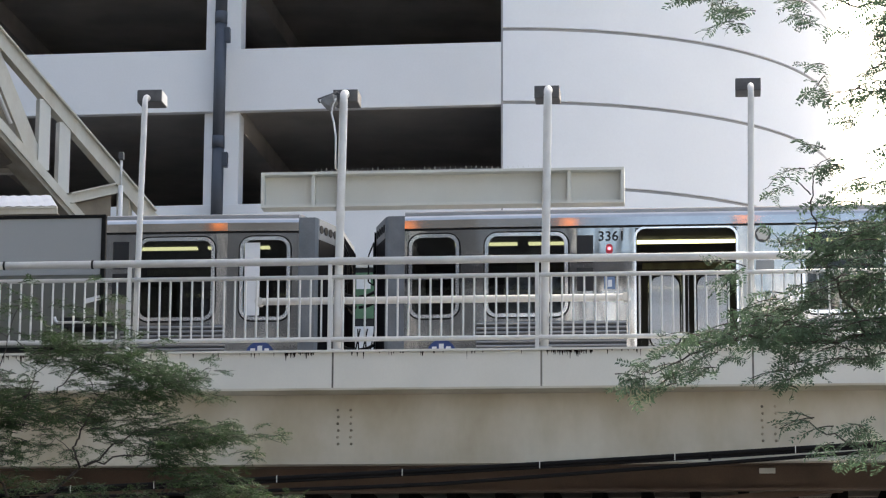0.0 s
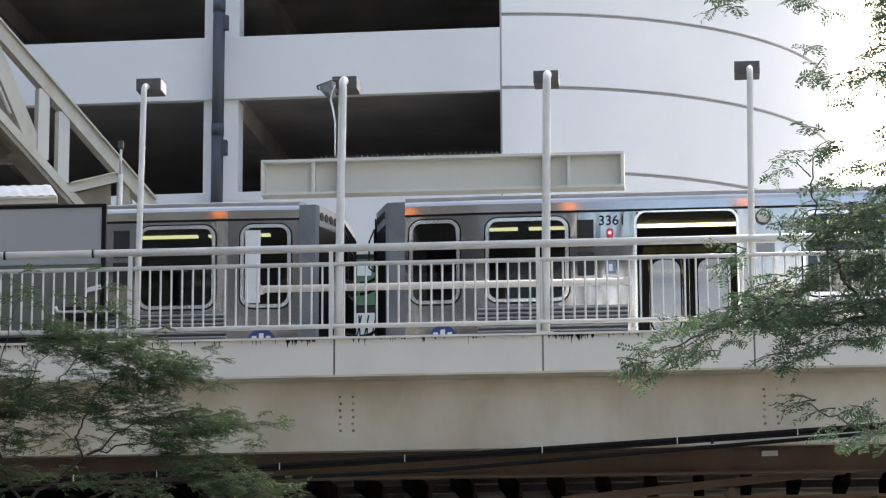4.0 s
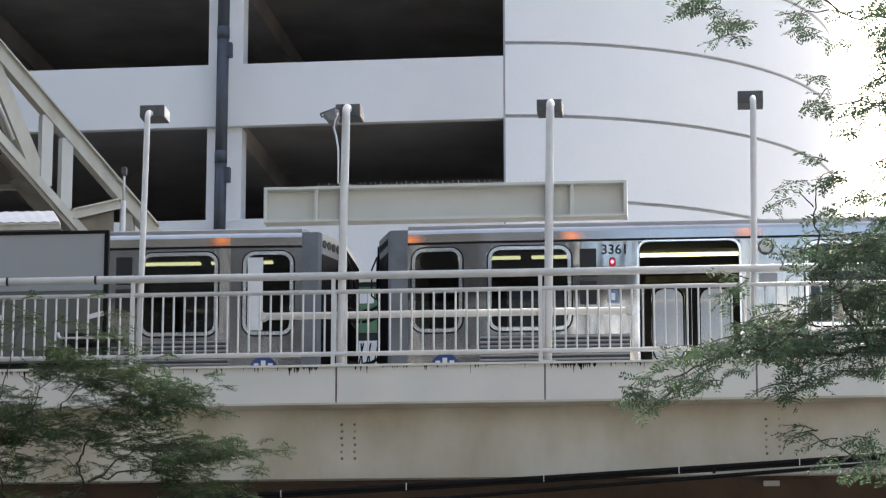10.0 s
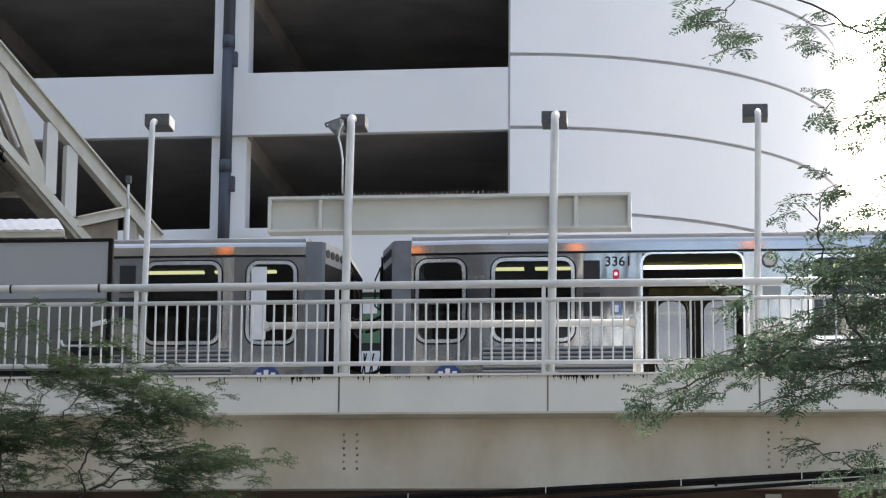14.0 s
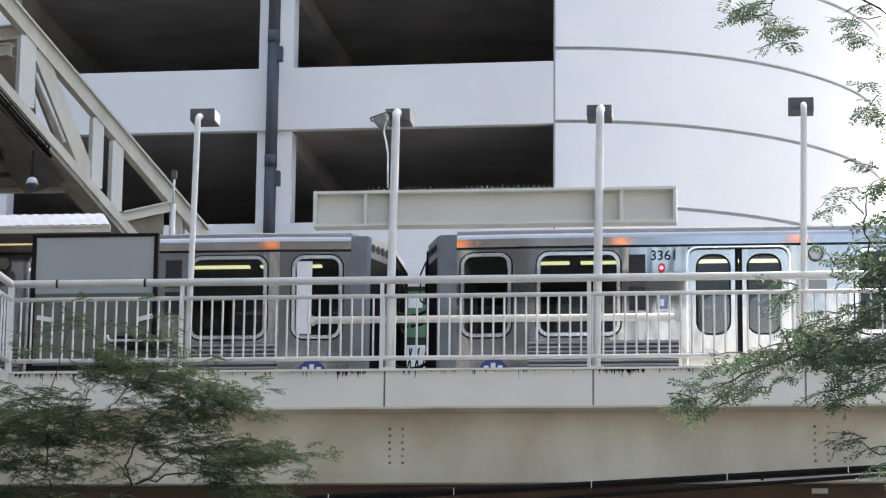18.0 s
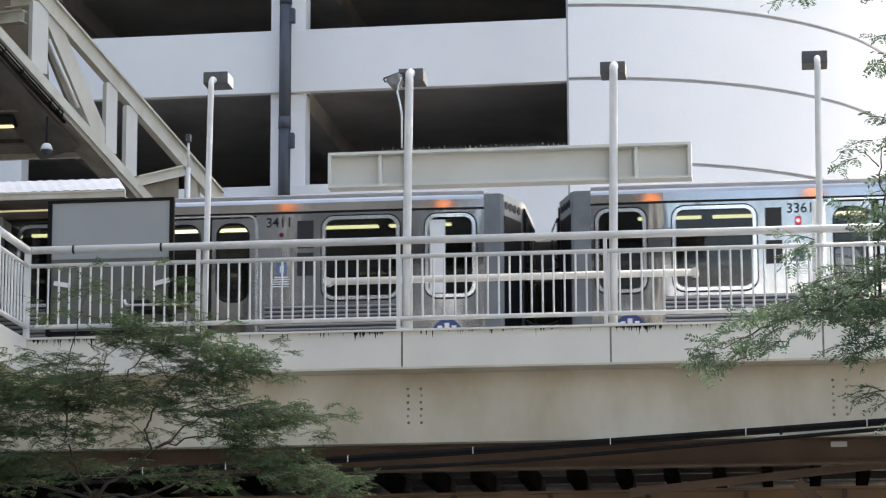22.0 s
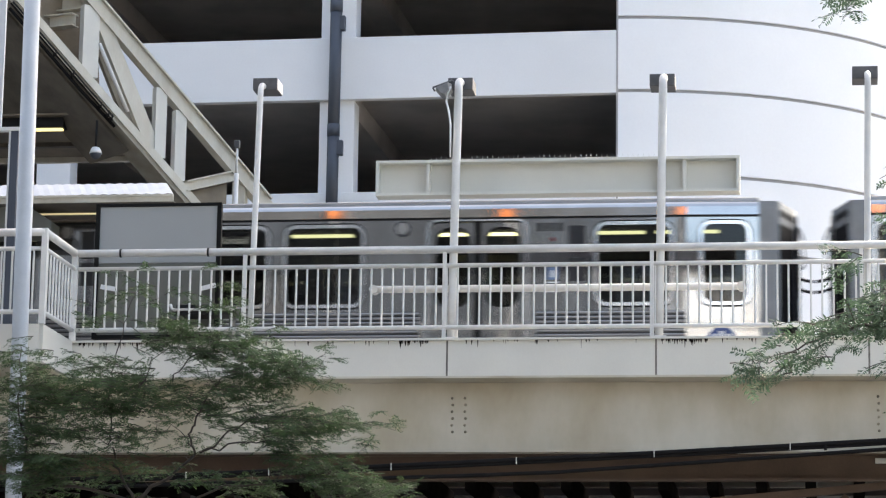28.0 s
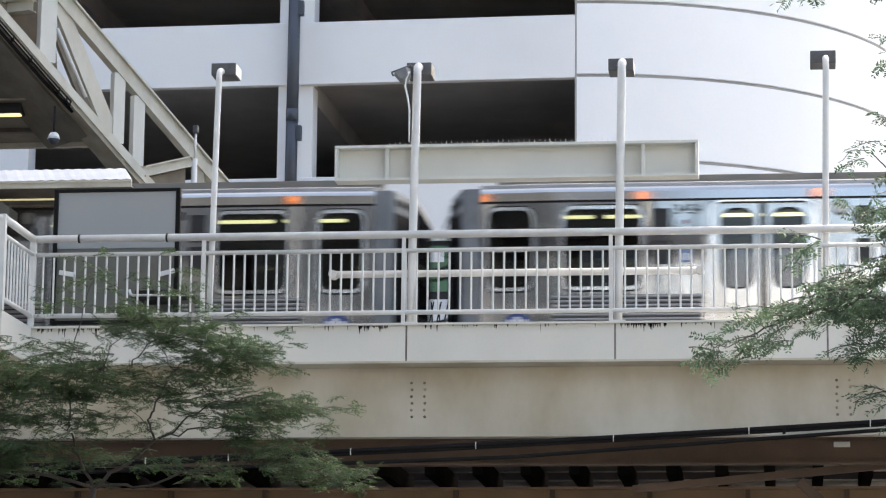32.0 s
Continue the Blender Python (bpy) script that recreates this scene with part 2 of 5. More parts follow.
def bar(bm, p, q, w, d, up=(0, 0, 1)):
    """A rectangular bar from p to q, w wide sideways and d deep along up."""
    p, q, up = Vector(p), Vector(q), Vector(up)
    f = (q - p).normalized()
    s = f.cross(up).normalized()
    u = s.cross(f).normalized()
    vs = [bm.verts.new(e + s * (a * w / 2) + u * (b * d / 2)) for e in (p, q) for a, b in ((-1, -1), (1, -1), (1, 1), (-1, 1))]
    for ix in ((3, 2, 1, 0), (4, 5, 6, 7), (0, 1, 5, 4), (1, 2, 6, 5), (2, 3, 7, 6), (3, 0, 4, 7)):
        bm.faces.new([vs[i] for i in ix])
    return bm


def ibeam(bm, p, q, w, d, t, up=(0, 0, 1)):
    """An I-section from p to q: two flanges w wide, d deep over all."""
    p, q, up = Vector(p), Vector(q), Vector(up)
    f = (q - p).normalized()
    s = f.cross(up).normalized()
    u = s.cross(f).normalized()
    h, k, g = w / 2, d / 2, t / 2
    prof = [(-h, -k), (h, -k), (h, t - k), (g, t - k), (g, k - t), (h, k - t), (h, k), (-h, k), (-h, k - t), (-g, k - t), (-g, t - k), (-h, t - k)]
    a = [bm.verts.new(p + s * x + u * z) for x, z in prof]
    b = [bm.verts.new(q + s * x + u * z) for x, z in prof]
    for i in range(12):
        bm.faces.new((a[i], a[(i + 1) % 12], b[(i + 1) % 12], b[i]))
    bm.faces.new(a[::-1])
    bm.faces.new(b)
    return bm


def mesh_of(bm, name, material):
    me = bpy.data.meshes.new(name)
    bmesh.ops.recalc_face_normals(bm, faces=bm.faces[:])
    bm.to_mesh(me)
    bm.free()
    me.materials.append(material)
    return me


def part(name, bm, material, parent=None, label="", at=None):
    me = bm if isinstance(bm, bpy.types.Mesh) else mesh_of(bm, name, material)
    ob = new(name, me)
    ob.parent = parent
    if at is not None:
        ob.location = at
    if label:
        tagged(ob, label)
    return ob


def thing(name, label, category, group="", kind="", at=(0, 0, 0)):
    ob = new(name)
    ob.empty_display_size = 0.2
    ob.location = at
    return tagged(ob, label, category, group, kind)


def B():
    return bmesh.new()


def rbox_outline(w, h, r, n=5):
    """A rounded rectangle round the origin, counter-clockwise."""
    out = []
    for cx, cy, a0 in ((w / 2 - r, h / 2 - r, 0), (-w / 2 + r, h / 2 - r, 90), (-w / 2 + r, -h / 2 + r, 180), (w / 2 - r, -h / 2 + r, 270)):
        for k in range(n + 1):
            a = radians(a0 + 90 * k / n)
            out.append((cx + r * math.cos(a), cy + r * math.sin(a)))
    return out


def plate(bm, u, z, w, h, r, y0, y1):
    """A rounded plate in the plane of a wall, from y0 to y1."""
    o = rbox_outline(w, h, r)
    a = [bm.verts.new((u + x, y0, z + y)) for x, y in o]
    b = [bm.verts.new((u + x, y1, z + y)) for x, y in o]
    bm.faces.new(a)
    bm.faces.new(b[::-1])
    for i in range(len(o)):
        j = (i + 1) % len(o)
        bm.faces.new((a[i], a[j], b[j], b[i]))
    return bm


def rim(bm, u, z, w, h, r, t, y0, y1):
    """A rounded frame of width t round an opening w by h."""
    o, i_ = rbox_outline(w + 2 * t, h + 2 * t, r + t), rbox_outline(w, h, r)
    n = len(o)
    vs = [[bm.verts.new((u + x, y, z + v)) for x, v in ring] for y in (y0, y1) for ring in (o, i_)]
    for k in range(n):
        j = (k + 1) % n
        bm.faces.new((vs[0][k], vs[0][j], vs[1][j], vs[1][k]))
        bm.faces.new((vs[2][j], vs[2][k], vs[3][k], vs[3][j]))
        bm.faces.new((vs[0][j], vs[0][k], vs[2][k], vs[2][j]))
        bm.faces.new((vs[1][k], vs[1][j], vs[3][j], vs[3][k]))
    return bm


# ---------------------------------------------------------------- ground and street
DK = 6.88                              # platform level over the street
bm = B()
box(bm, -900, 900, -900, 900, -0.3, 0.0)
tagged(part("ground", bm, M_ASPHALT), "dark grey asphalt street under the railway", "ground", kind="structure")
bm = B()
box(bm, -80, 80, -11.0, 21.9, 0.0, 0.14, 0.03)
tagged(part("pavement", bm, M_PAVE), "pale concrete pavement below the viaduct", "pavement", kind="structure")


# ---------------------------------------------------------------- parking garage
GY = 22.0                              # front of the garage
TX, TY, TR = 0.04, 29.0, 7.0           # round tower
STOREY, SP_TOP, SP_H = 3.21, 16.7, 1.29


def garage():
    g = thing("parking_garage", "white concrete multi-storey parking garage with open decks", "building")
    turn = Matrix.Rotation(radians(-1.4), 4, "Z")
    piv = Vector((0.2, GY, 0))
    g.matrix_basis = Matrix.Translation(piv) @ turn @ Matrix.Translation(-piv)
    cols = [-5.4 - 5.89 * k for k in range(0, 5)]
    # upper storeys are out of view, added to keep the platform in shade
    for k in range(-3, 13):
        top = SP_TOP + STOREY * k
        bm = B()
        box(bm, -32, 0.245, GY, GY + 0.2, top - SP_H, top, 0.012)
        part("spandrel", bm, M_WALL, g)
        bm = B()
        box(bm, -32, 0.2, GY + 0.21, GY + 16, top - SP_H + 0.25, top - SP_H + 0.45)
        part("parking_deck", bm, M_DARKCONC, g, "grimy concrete parking deck")
        for c in cols:
            bm = B()
            box(bm, c - 0.25, c + 0.25, GY + 0.9, GY + 16, top - SP_H - 0.2, top - SP_H + 0.248)
            part("deck_beam", bm, M_DARKCONC, g)
        for c in cols:
            bm = B()
            box(bm, c - 0.38, c + 0.335, GY + 0.12, GY + 0.62, top + 0.002, top + STOREY - SP_H - 0.002, 0.01)
            part("column", bm, M_WALL, g)
    bm = B()
    box(bm, -32, 0.2, GY + 16.01, GY + 16.3, 0, 55)
    box(bm, -32.3, -32.01, GY, GY + 16.3, 0, 55)
    box(bm, 0.05, 0.2, GY + 4, GY + 16, 0, 55)
    part("rear_wall", bm, M_DARKCONC, g, "dark concrete rear wall")
    bm = B()
    box(bm, -32.3, 0.2, GY - 0.4, GY + 16.3, SP_TOP + STOREY * 12 + 0.01, SP_TOP + STOREY * 12 + 0.3)
    part("roof", bm, M_DARKCONC, g)
    # lower front wall with tan stone panels at street level
    bm = B()
    box(bm, -32, 60, GY + 0.3, GY + 0.6, 0, SP_TOP - 3 * STOREY - SP_H - 0.01)
    part("base_wall", bm, M_TAN, g, "tan stone base wall")
    return g


def tower():
    t = thing("round_tower", "white round precast concrete ramp tower with horizontal joints", "tower")
    n = 72
    a0, a1 = 0.035, 3.1
    def line(bm, r, z):
        return [bm.verts.new((TX + r * math.sin(a0 + (a1 - a0) * k / n), TY - r * math.cos(a0 + (a1 - a0) * k / n), z)) for k in range(n + 1)]
    def skin(bm, a, b, smooth=True):
        for k in range(n):
            bm.faces.new((a[k], a[k + 1], b[k + 1], b[k])).smooth = smooth
    bm = B()
    # height beyond the visible part is added to block the sun
    skin(bm, line(bm, TR - 0.06, 0), line(bm, TR - 0.06, 55.4))
    part("core", bm, M_GROOVE, t, "grey recessed joints")
    zs = [z for k in range(-4, 13) for z in (13.75 + 3.215 * k, 15.455 + 3.215 * k)]
    for z, zn in zip(zs, zs[1:]):
        bm = B()
        z0, z1 = z + 0.036, zn - 0.036
        lo, hi = line(bm, TR, z0), line(bm, TR, z1)
        skin(bm, lo, hi)
        skin(bm, lo, line(bm, TR - 0.1, z0))
        skin(bm, hi, line(bm, TR - 0.1, z1))
        for e in bm.edges:
            if len(e.link_faces) == 2 and abs(e.link_faces[0].normal.z) < 2 and e.verts[0].co.z == e.verts[1].co.z:
                e.smooth = False
        part("precast_band", bm, M_TOWER, t)
    bm = B()
    box(bm, 0.248, 0.284, GY + 0.01, GY + 0.3, 4, 55)
    part("joint_strip", bm, M_GROOVE, t, "grey joint between tower and garage")
    return t


def downpipe():
    p = thing("downpipe", "dark blue-grey iron drain pipe on a garage column", "pipe")
    x, y = -5.42, GY - 0.1
    zs = [4.0, 7.2, 10.4, 13.0, 14.62, 17.2, 20.4, 23.0]
    for z0, z1 in zip(zs, zs[1:]):
        bm = B()
        tube(bm, [(x + 0.003 * (z0 - 14), y, z0), (x + 0.003 * (z1 - 14), y, z1)], 0.12, 16)
        part("pipe_section", bm, M_PIPE, p)
    for z in zs[1:-1]:
        bm = B()
        tube(bm, [(x + 0.003 * (z - 14), y, z - 0.03), (x + 0.003 * (z - 14), y, z + 0.22)], 0.127, 16)
        part("pipe_socket", bm, M_PIPE, p)
        bm = B()
        box(bm, x + 0.08, x + 0.2, y - 0.08, y + 0.08, z - 0.42, z - 0.12, 0.015)
        part("pipe_bracket", bm, M_PIPE, p)
    return p


garage()
tower()
downpipe()

# plain unseen blocks across the street, behind the camera, added to shape light and reflections
fb = thing("office_block", "unseen dark block across the street, shaping light and reflections", "building")
bm = B()
box(bm, -90, 0.45, -53, -37, 0, 60)
part("wall", bm, M_FACADE, fb)
fb = thing("apartment_block", "unseen pale blue-grey block across the street, shaping light and reflections", "building")
bm = B()
box(bm, 0.0, 24, -75, -62.5, 0, 20)
part("wall", bm, M_LIMESTONE, fb)


# ---------------------------------------------------------------- platform
XL, XR = -4.58, 60.0                   # the platform steps forward left of XL
YF = -1.33


M_JOINT = mat("grimy_joint", (0.17, 0.155, 0.135), 0.8, var=0.3, scale=9)


def platform():
    p = thing("platform", "elevated station platform with cream steel edge", "platform", kind="structure")
    bm = B()
    box(bm, -60, XR, 0.06, 2.68, DK - 0.16, DK - 0.004)
    box(bm, -60, XL - 0.06, YF + 0.06, 0.055, DK - 0.16, DK - 0.004)
    part("deck", bm, M_DECK, p, "grey concrete platform deck")
    bm = B()
    box(bm, -60, XR, 2.685, 2.75, DK - 0.18, DK, 0.01)
    part("platform_edge", bm, mat("yellow_edge_tile", (0.55, 0.42, 0.05), 0.7), p, "yellow tactile platform edge")
    # steel edge plates between the posts
    xs = [-0.055 + 2.445 * k for k in range(-2, 25)]
    xs[0] = XL
    xs.insert(1, xs[1] - 2.445) if xs[1] - XL > 3 else None
    for a, b in zip(xs, xs[1:]):
        bm = B()
        box(bm, a + 0.008, b - 0.008, -0.02, 0.02, 6.445, DK - 0.012)
        part("edge_plate", bm, M_CREAM, p)
        bm = B()
        box(bm, b - 0.011, b + 0.011, -0.0215, 0.0, 6.45, DK - 0.014)
        part("joint", bm, M_JOINT, p, "dark open joint")
    bm = B()
    box(bm, XL - 0.02, XR, -0.06, 0.045, DK - 0.012, DK + 0.012)
    part("edge_cap", bm, M_CREAM, p)
    bm = B()
    box(bm, XL - 0.02, XR, -0.035, 0.339, 6.42, 6.4445)
    part("bottom_flange", bm, M_CREAM2, p)
    # return toward the street and front stretch of the wider part
    bm = B()
    box(bm, XL - 0.02, XL + 0.02, YF, -0.061, 6.445, DK)
    part("edge_plate", bm, M_CREAM, p)
    for k in range(8):
        bm = B()
        a = XL - 2.44 * k
        box(bm, a - 2.43, a - 0.022, YF - 0.02, YF + 0.02, 6.445, DK)
        part("edge_plate", bm, M_CREAM, p)
    bm = B()
    box(bm, -60, XL - 0.021, YF - 0.04, 0.339, 6.42, 6.4445)
    part("soffit", bm, M_CREAM2, p, "grimy underside of the wider platform")
    return p


M_RIVET = mat("stained_rivet_head", (0.27, 0.235, 0.18), 0.7, var=0.3, rnd=0.5)


def girder():
    g = thing("platform_girder", "cream riveted plate girder under the platform edge", "girder", kind="structure")
    bm = B()
    box(bm, -60, XR, 0.34, 0.37, 5.619, 6.418)
    part("web", bm, M_CREAM2, g)
    bm = B()
    box(bm, -60, XR, 0.28, 0.48, 5.59, 5.618)
    part("bottom_flange", bm, M_CREAM2, g)
    rv = B()
    bmesh.ops.create_uvsphere(rv, u_segments=8, v_segments=5, radius=0.017)
    rme = mesh_of(rv, "rivet", M_RIVET)
    for x0 in (-0.031, 4.937, -4.993, 9.904):
        for dx in (0, 0.153):
            for k in range(6):
                part("rivet", rme, M_RIVET, g, at=(x0 + dx + 0.004 * (-1) ** k, 0.336, 5.834 + 0.0803 * k))
    return g


def railing():
    r = thing("platform_railing", "light grey painted steel railing with vertical bars", "railing")
    runs = [((XL, 0, 0), (XR / 4, 0, 0)), ((XL, YF, 0), (XL, 0, 0)), ((-12, YF, 0), (XL, YF, 0))]
    pk = B()
    tube(pk, [(0, 0, 0.15), (0, 0, 0.88)], 0.0122, 8, cap=False)
    pme = mesh_of(pk, "railing_bar", M_RAIL)
    for a, b in runs:
        a, b = Vector(a), Vector(b)
        L = (b - a).length
        d = (b - a) / L
        for z, rad, nm in ((1.078, 0.046, "top_rail"), (0.885, 0.026, "upper_rail"), (0.145, 0.028, "lower_rail")):
            bm = B()
            tube(bm, [a + Vector((0, 0, DK + z)), b + Vector((0, 0, DK + z))], rad, 12)
            part(nm, bm, M_RAIL, r)
        n = round(L / 0.1285)
        for k in range(1, n):
            p = a + d * (L * k / n)
            part("railing_bar", pme, M_RAIL, r, at=(p.x, p.y, DK))
    for x, y in ((XL, 0), (XL, YF)):
        bm = B()
        box(bm, x - 0.035, x + 0.035, y - 0.035, y + 0.035, DK, DK + 1.12, 0.006)
        part("corner_post", bm, M_RAIL, r)
    for x in (-7.0, -9.4):
        bm = B()
        box(bm, x - 0.03, x + 0.03, YF - 0.03, YF + 0.03, DK, DK + 1.1, 0.006)
        part("post", bm, M_RAIL, r)
    for x in (-2.5, -0.1, 2.34, 4.76, 7.23, 9.67):
        bm = B()
        box(bm, x - 0.022, x + 0.022, -0.026, 0.026, DK + 0.0125, DK + 1.04, 0.004)
        part("post", bm, M_RAIL, r)
    for x in (-4.02, -2.95):
        bm = B()
        tube(bm, [(x - 0.012, 0, DK + 1.078), (x + 0.012, 0, DK + 1.078)], 0.053, 12)
        part("cable_tie", bm, M_BLACKP, r, "black strap round the rail")
    return r


platform()
girder()
railing()


def lamp_post(x, rad, head_dx, flood=False, drop=0.0):
    lp = thing("platform_lamp_post", "light grey steel lamp post with bent top and boxy dark lamp", "lamp post", "platform lamp posts", at=(x, 0, DK))
    pts = [(0, 0.05, 0)] + [(0.008 * k, 0.05, 0.5 * k) for k in range(1, 7)]
    for k in range(1, 7):
        a = radians(15 * k)
        pts.append((0.048, 0.05 + 0.14 * (1 - math.cos(a)), 3.02 + 0.14 * math.sin(a)))
    pts.append((0.048, 0.23, 3.16))
    bm = B()
    tube(bm, pts, rad, 14)
    part("pole", bm, M_RAIL, lp)
    bm = B()
    box(bm, -0.09, 0.09, -0.03, 0.13, 0.014, 0.03)
    part("base_plate", bm, M_RAIL, lp)
    bm = B()
    c = 0.045 + head_dx
    box(bm, c - 0.15, c + 0.15, 0.22, 0.56, 3.12 - drop, 3.27 - drop, 0.01)
    h = part("lamp_head", bm, M_LAMP, lp, "dark bronze box lamp facing the track")
    bm = B()
    plate(bm, c, 3.19 - drop, 0.17, 0.11, 0.02, 0.561, 0.572)
    part("lens", bm, G_AMBER, h, "glowing amber sodium lamp")
    # pale plate puts the lit right side of this dark head into colour
    if x < -1:
        bm = B()
        box(bm, c + 0.1505, c + 0.156, 0.235, 0.55, 3.13 - drop, 3.26 - drop)
        part("side_plate", bm, M_LAMP2, h, "pale grey plate that paints the lit side of the lamp box")
    if flood:
        bm = B()
        o = [(-0.245, 3.05), (-0.05, 3.13), (-0.035, 3.02), (-0.1, 2.93), (-0.16, 2.95)]
        mid = Vector((sum(a for a, _ in o) / 5, sum(b for _, b in o) / 5))
        vs = [[bm.verts.new((mid.x + (a - mid.x) * k, 0.02 + dy, mid.y + (b - mid.y) * k)) for a, b in o] for dy, k in ((-0.09, 0.7), (0.12, 1.0))]
        bm.faces.new(vs[0])
        bm.faces.new(vs[1][::-1])
        for i in range(5):
            bm.faces.new((vs[0][i], vs[1][i], vs[1][(i + 1) % 5], vs[0][(i + 1) % 5]))
        f = part("floodlight", bm, M_FLOOD, lp, "grey tilted floodlight with a wire guard")
        for a, b in (((-0.275, 3.085), (-0.04, 3.17)), ((-0.275, 3.085), (-0.25, 3.04)), ((-0.2, 3.115), (-0.17, 3.0)), ((-0.05, 3.17), (0.02, 3.12))):
            bm = B()
            tube(bm, [(a[0], 0.13, a[1]), (b[0], 0.13, b[1])], 0.011, 6)
            part("guard_rod", bm, M_LAMP, f)
        bm = B()
        tube(bm, [(-0.04, 0.0, 3.06), (-0.075, 0.0, 2.98), (-0.09, 0.0, 2.88), (-0.06, 0.0, 2.76), (-0.035, 0.0, 2.6), (-0.035, 0.01, 2.2)], 0.012, 6)
        part("cable", bm, M_WHITEP, f, "pale cable")
    return lp


lamp_post(-2.43, 0.036, 0.02)
lamp_post(-0.02, 0.05, 0.0, True, 0.045)
lamp_post(2.42, 0.05, -0.018, drop=0.045)
lamp_post(4.815, 0.038, -0.025)
lamp_post(7.3, 0.038, 0.005)
lamp_post(9.74, 0.038, 0.005)


def name_board():
    s = thing("station_sign_box", "grey-beige steel sign box seen from behind, with bird spikes", "sign")
    x0, x1, z0, z1 = -0.955, 3.365, 8.63, 9.06
    bm = B()
    box(bm, x0 + 0.03, x1 - 0.03, 0.2, 0.23, z0 + 0.02, z1 - 0.02)
    part("back_panel", bm, M_SIGN, s)
    for a in ((x0, x1, z1 - 0.035, z1), (x0, x1, z0, z0 + 0.03), (x0, x0 + 0.04, z0 + 0.031, z1 - 0.036), (x1 - 0.04, x1, z0 + 0.031, z1 - 0.036)):
        bm = B()
        box(bm, a[0], a[1], 0.06, 0.3, a[2], a[3], 0.004)
        part("frame_bar", bm, M_SIGN, s)
    for x in (-0.33, 0.0, 2.43, 2.715):
        bm = B()
        box(bm, x - 0.02, x + 0.02, 0.09, 0.199, z0 + 0.032, z1 - 0.037)
        part("stiffener", bm, M_SIGN, s)
    # unseen face, added dark to darken its reflection in the train side
    bm = B()
    box(bm, x0 + 0.02, x1 - 0.02, 0.301, 0.32, z0 + 0.01, z1 - 0.01)
    part("sign_face", bm, M_SIGNFACE, s, "dark sign face towards the platform")
    sp = B()
    tube(sp, [(0, 0, 0), (0.002, -0.01, 0.066)], 0.0016, 4)
    me = mesh_of(sp, "bird_spike", M_LAMP2)
    for k in range(90):
        x = -0.33 + 0.031 * k
        o = part("bird_spike", me, M_POLE, s, at=(x, 0.2 + random.uniform(-0.04, 0.04), z1 - 0.001))
        o.rotation_euler = (random.uniform(-0.3, 0.2), 0.22 * (-1) ** k + random.uniform(-0.06, 0.06), 0)
    return s


def lean_rail():
    s = thing("lean_rail", "light grey steel leaning bar behind the railing", "rail")
    bm = B()
    tube(bm, [(-0.98, 0.3, 7.54), (3.36, 0.3, 7.54)], 0.043, 12)
    part("bar", bm, M_RAIL, s)
    for x in (-0.99, 3.37):
        bm = B()
        tube(bm, [(x, 0.25, 7.54), (x, 0.4, 7.54)], 0.05, 12)
        part("end_cap", bm, M_RAIL, s)
    for x in (0.02, 2.45):
        bm = B()
        box(bm, x - 0.03, x + 0.03, 0.1, 0.27, 7.505, 7.565)
        part("bracket", bm, M_RAIL, s)
        bm = B()
        box(bm, x - 0.06, x + 0.0, 0.28, 0.36, DK, 7.496)
        part("foot", bm, M_RAIL, s)
    return s


def notice_board():
    s = thing("notice_board", "large grey notice board in a black frame, seen from behind", "board")
    x0, x1, zt = -4.47, -2.92, 8.67
    bm = B()
    box(bm, x0 + 0.04, x1 - 0.04, 0.5, 0.53, 7.935, zt - 0.04)
    part("panel", bm, M_BOARD, s)
    bm = B()
    box(bm, x0 + 0.04, x1 - 0.04, 0.51, 0.53, 7.06, 7.93)
    part("lower_panel", bm, M_LOWP, s, "dark olive lower panel")
    for a in ((x0, x1, zt - 0.038, zt), (x0, x0 + 0.038, 7.05, zt - 0.039), (x1 - 0.038, x1, 7.05, zt - 0.039), (x0, x1, 7.0, 7.049)):
        bm = B()
        box(bm, a[0] - 0.008, a[1] + 0.008, 0.48, 0.56, a[2], a[3], 0.005)
        part("frame_bar", bm, M_RUBBER, s)
    for x in (x0 + 0.05, x1 - 0.05):
        bm = B()
        box(bm, x - 0.03, x + 0.03, 0.49, 0.55, DK, 6.999)
        part("leg", bm, M_BLACKP, s)
    for x, tilt in ((-4.28, -10), (-3.05, 14)):
        bm = B()
        box(bm, -0.1, 0.1, -0.012, 0.012, -0.028, 0.028, 0.004)
        o = part("white_tag", bm, M_WHITEP, s, at=(x, 0.46, 7.62))
        o.rotation_euler = (0, radians(-tilt), 0)
    return s


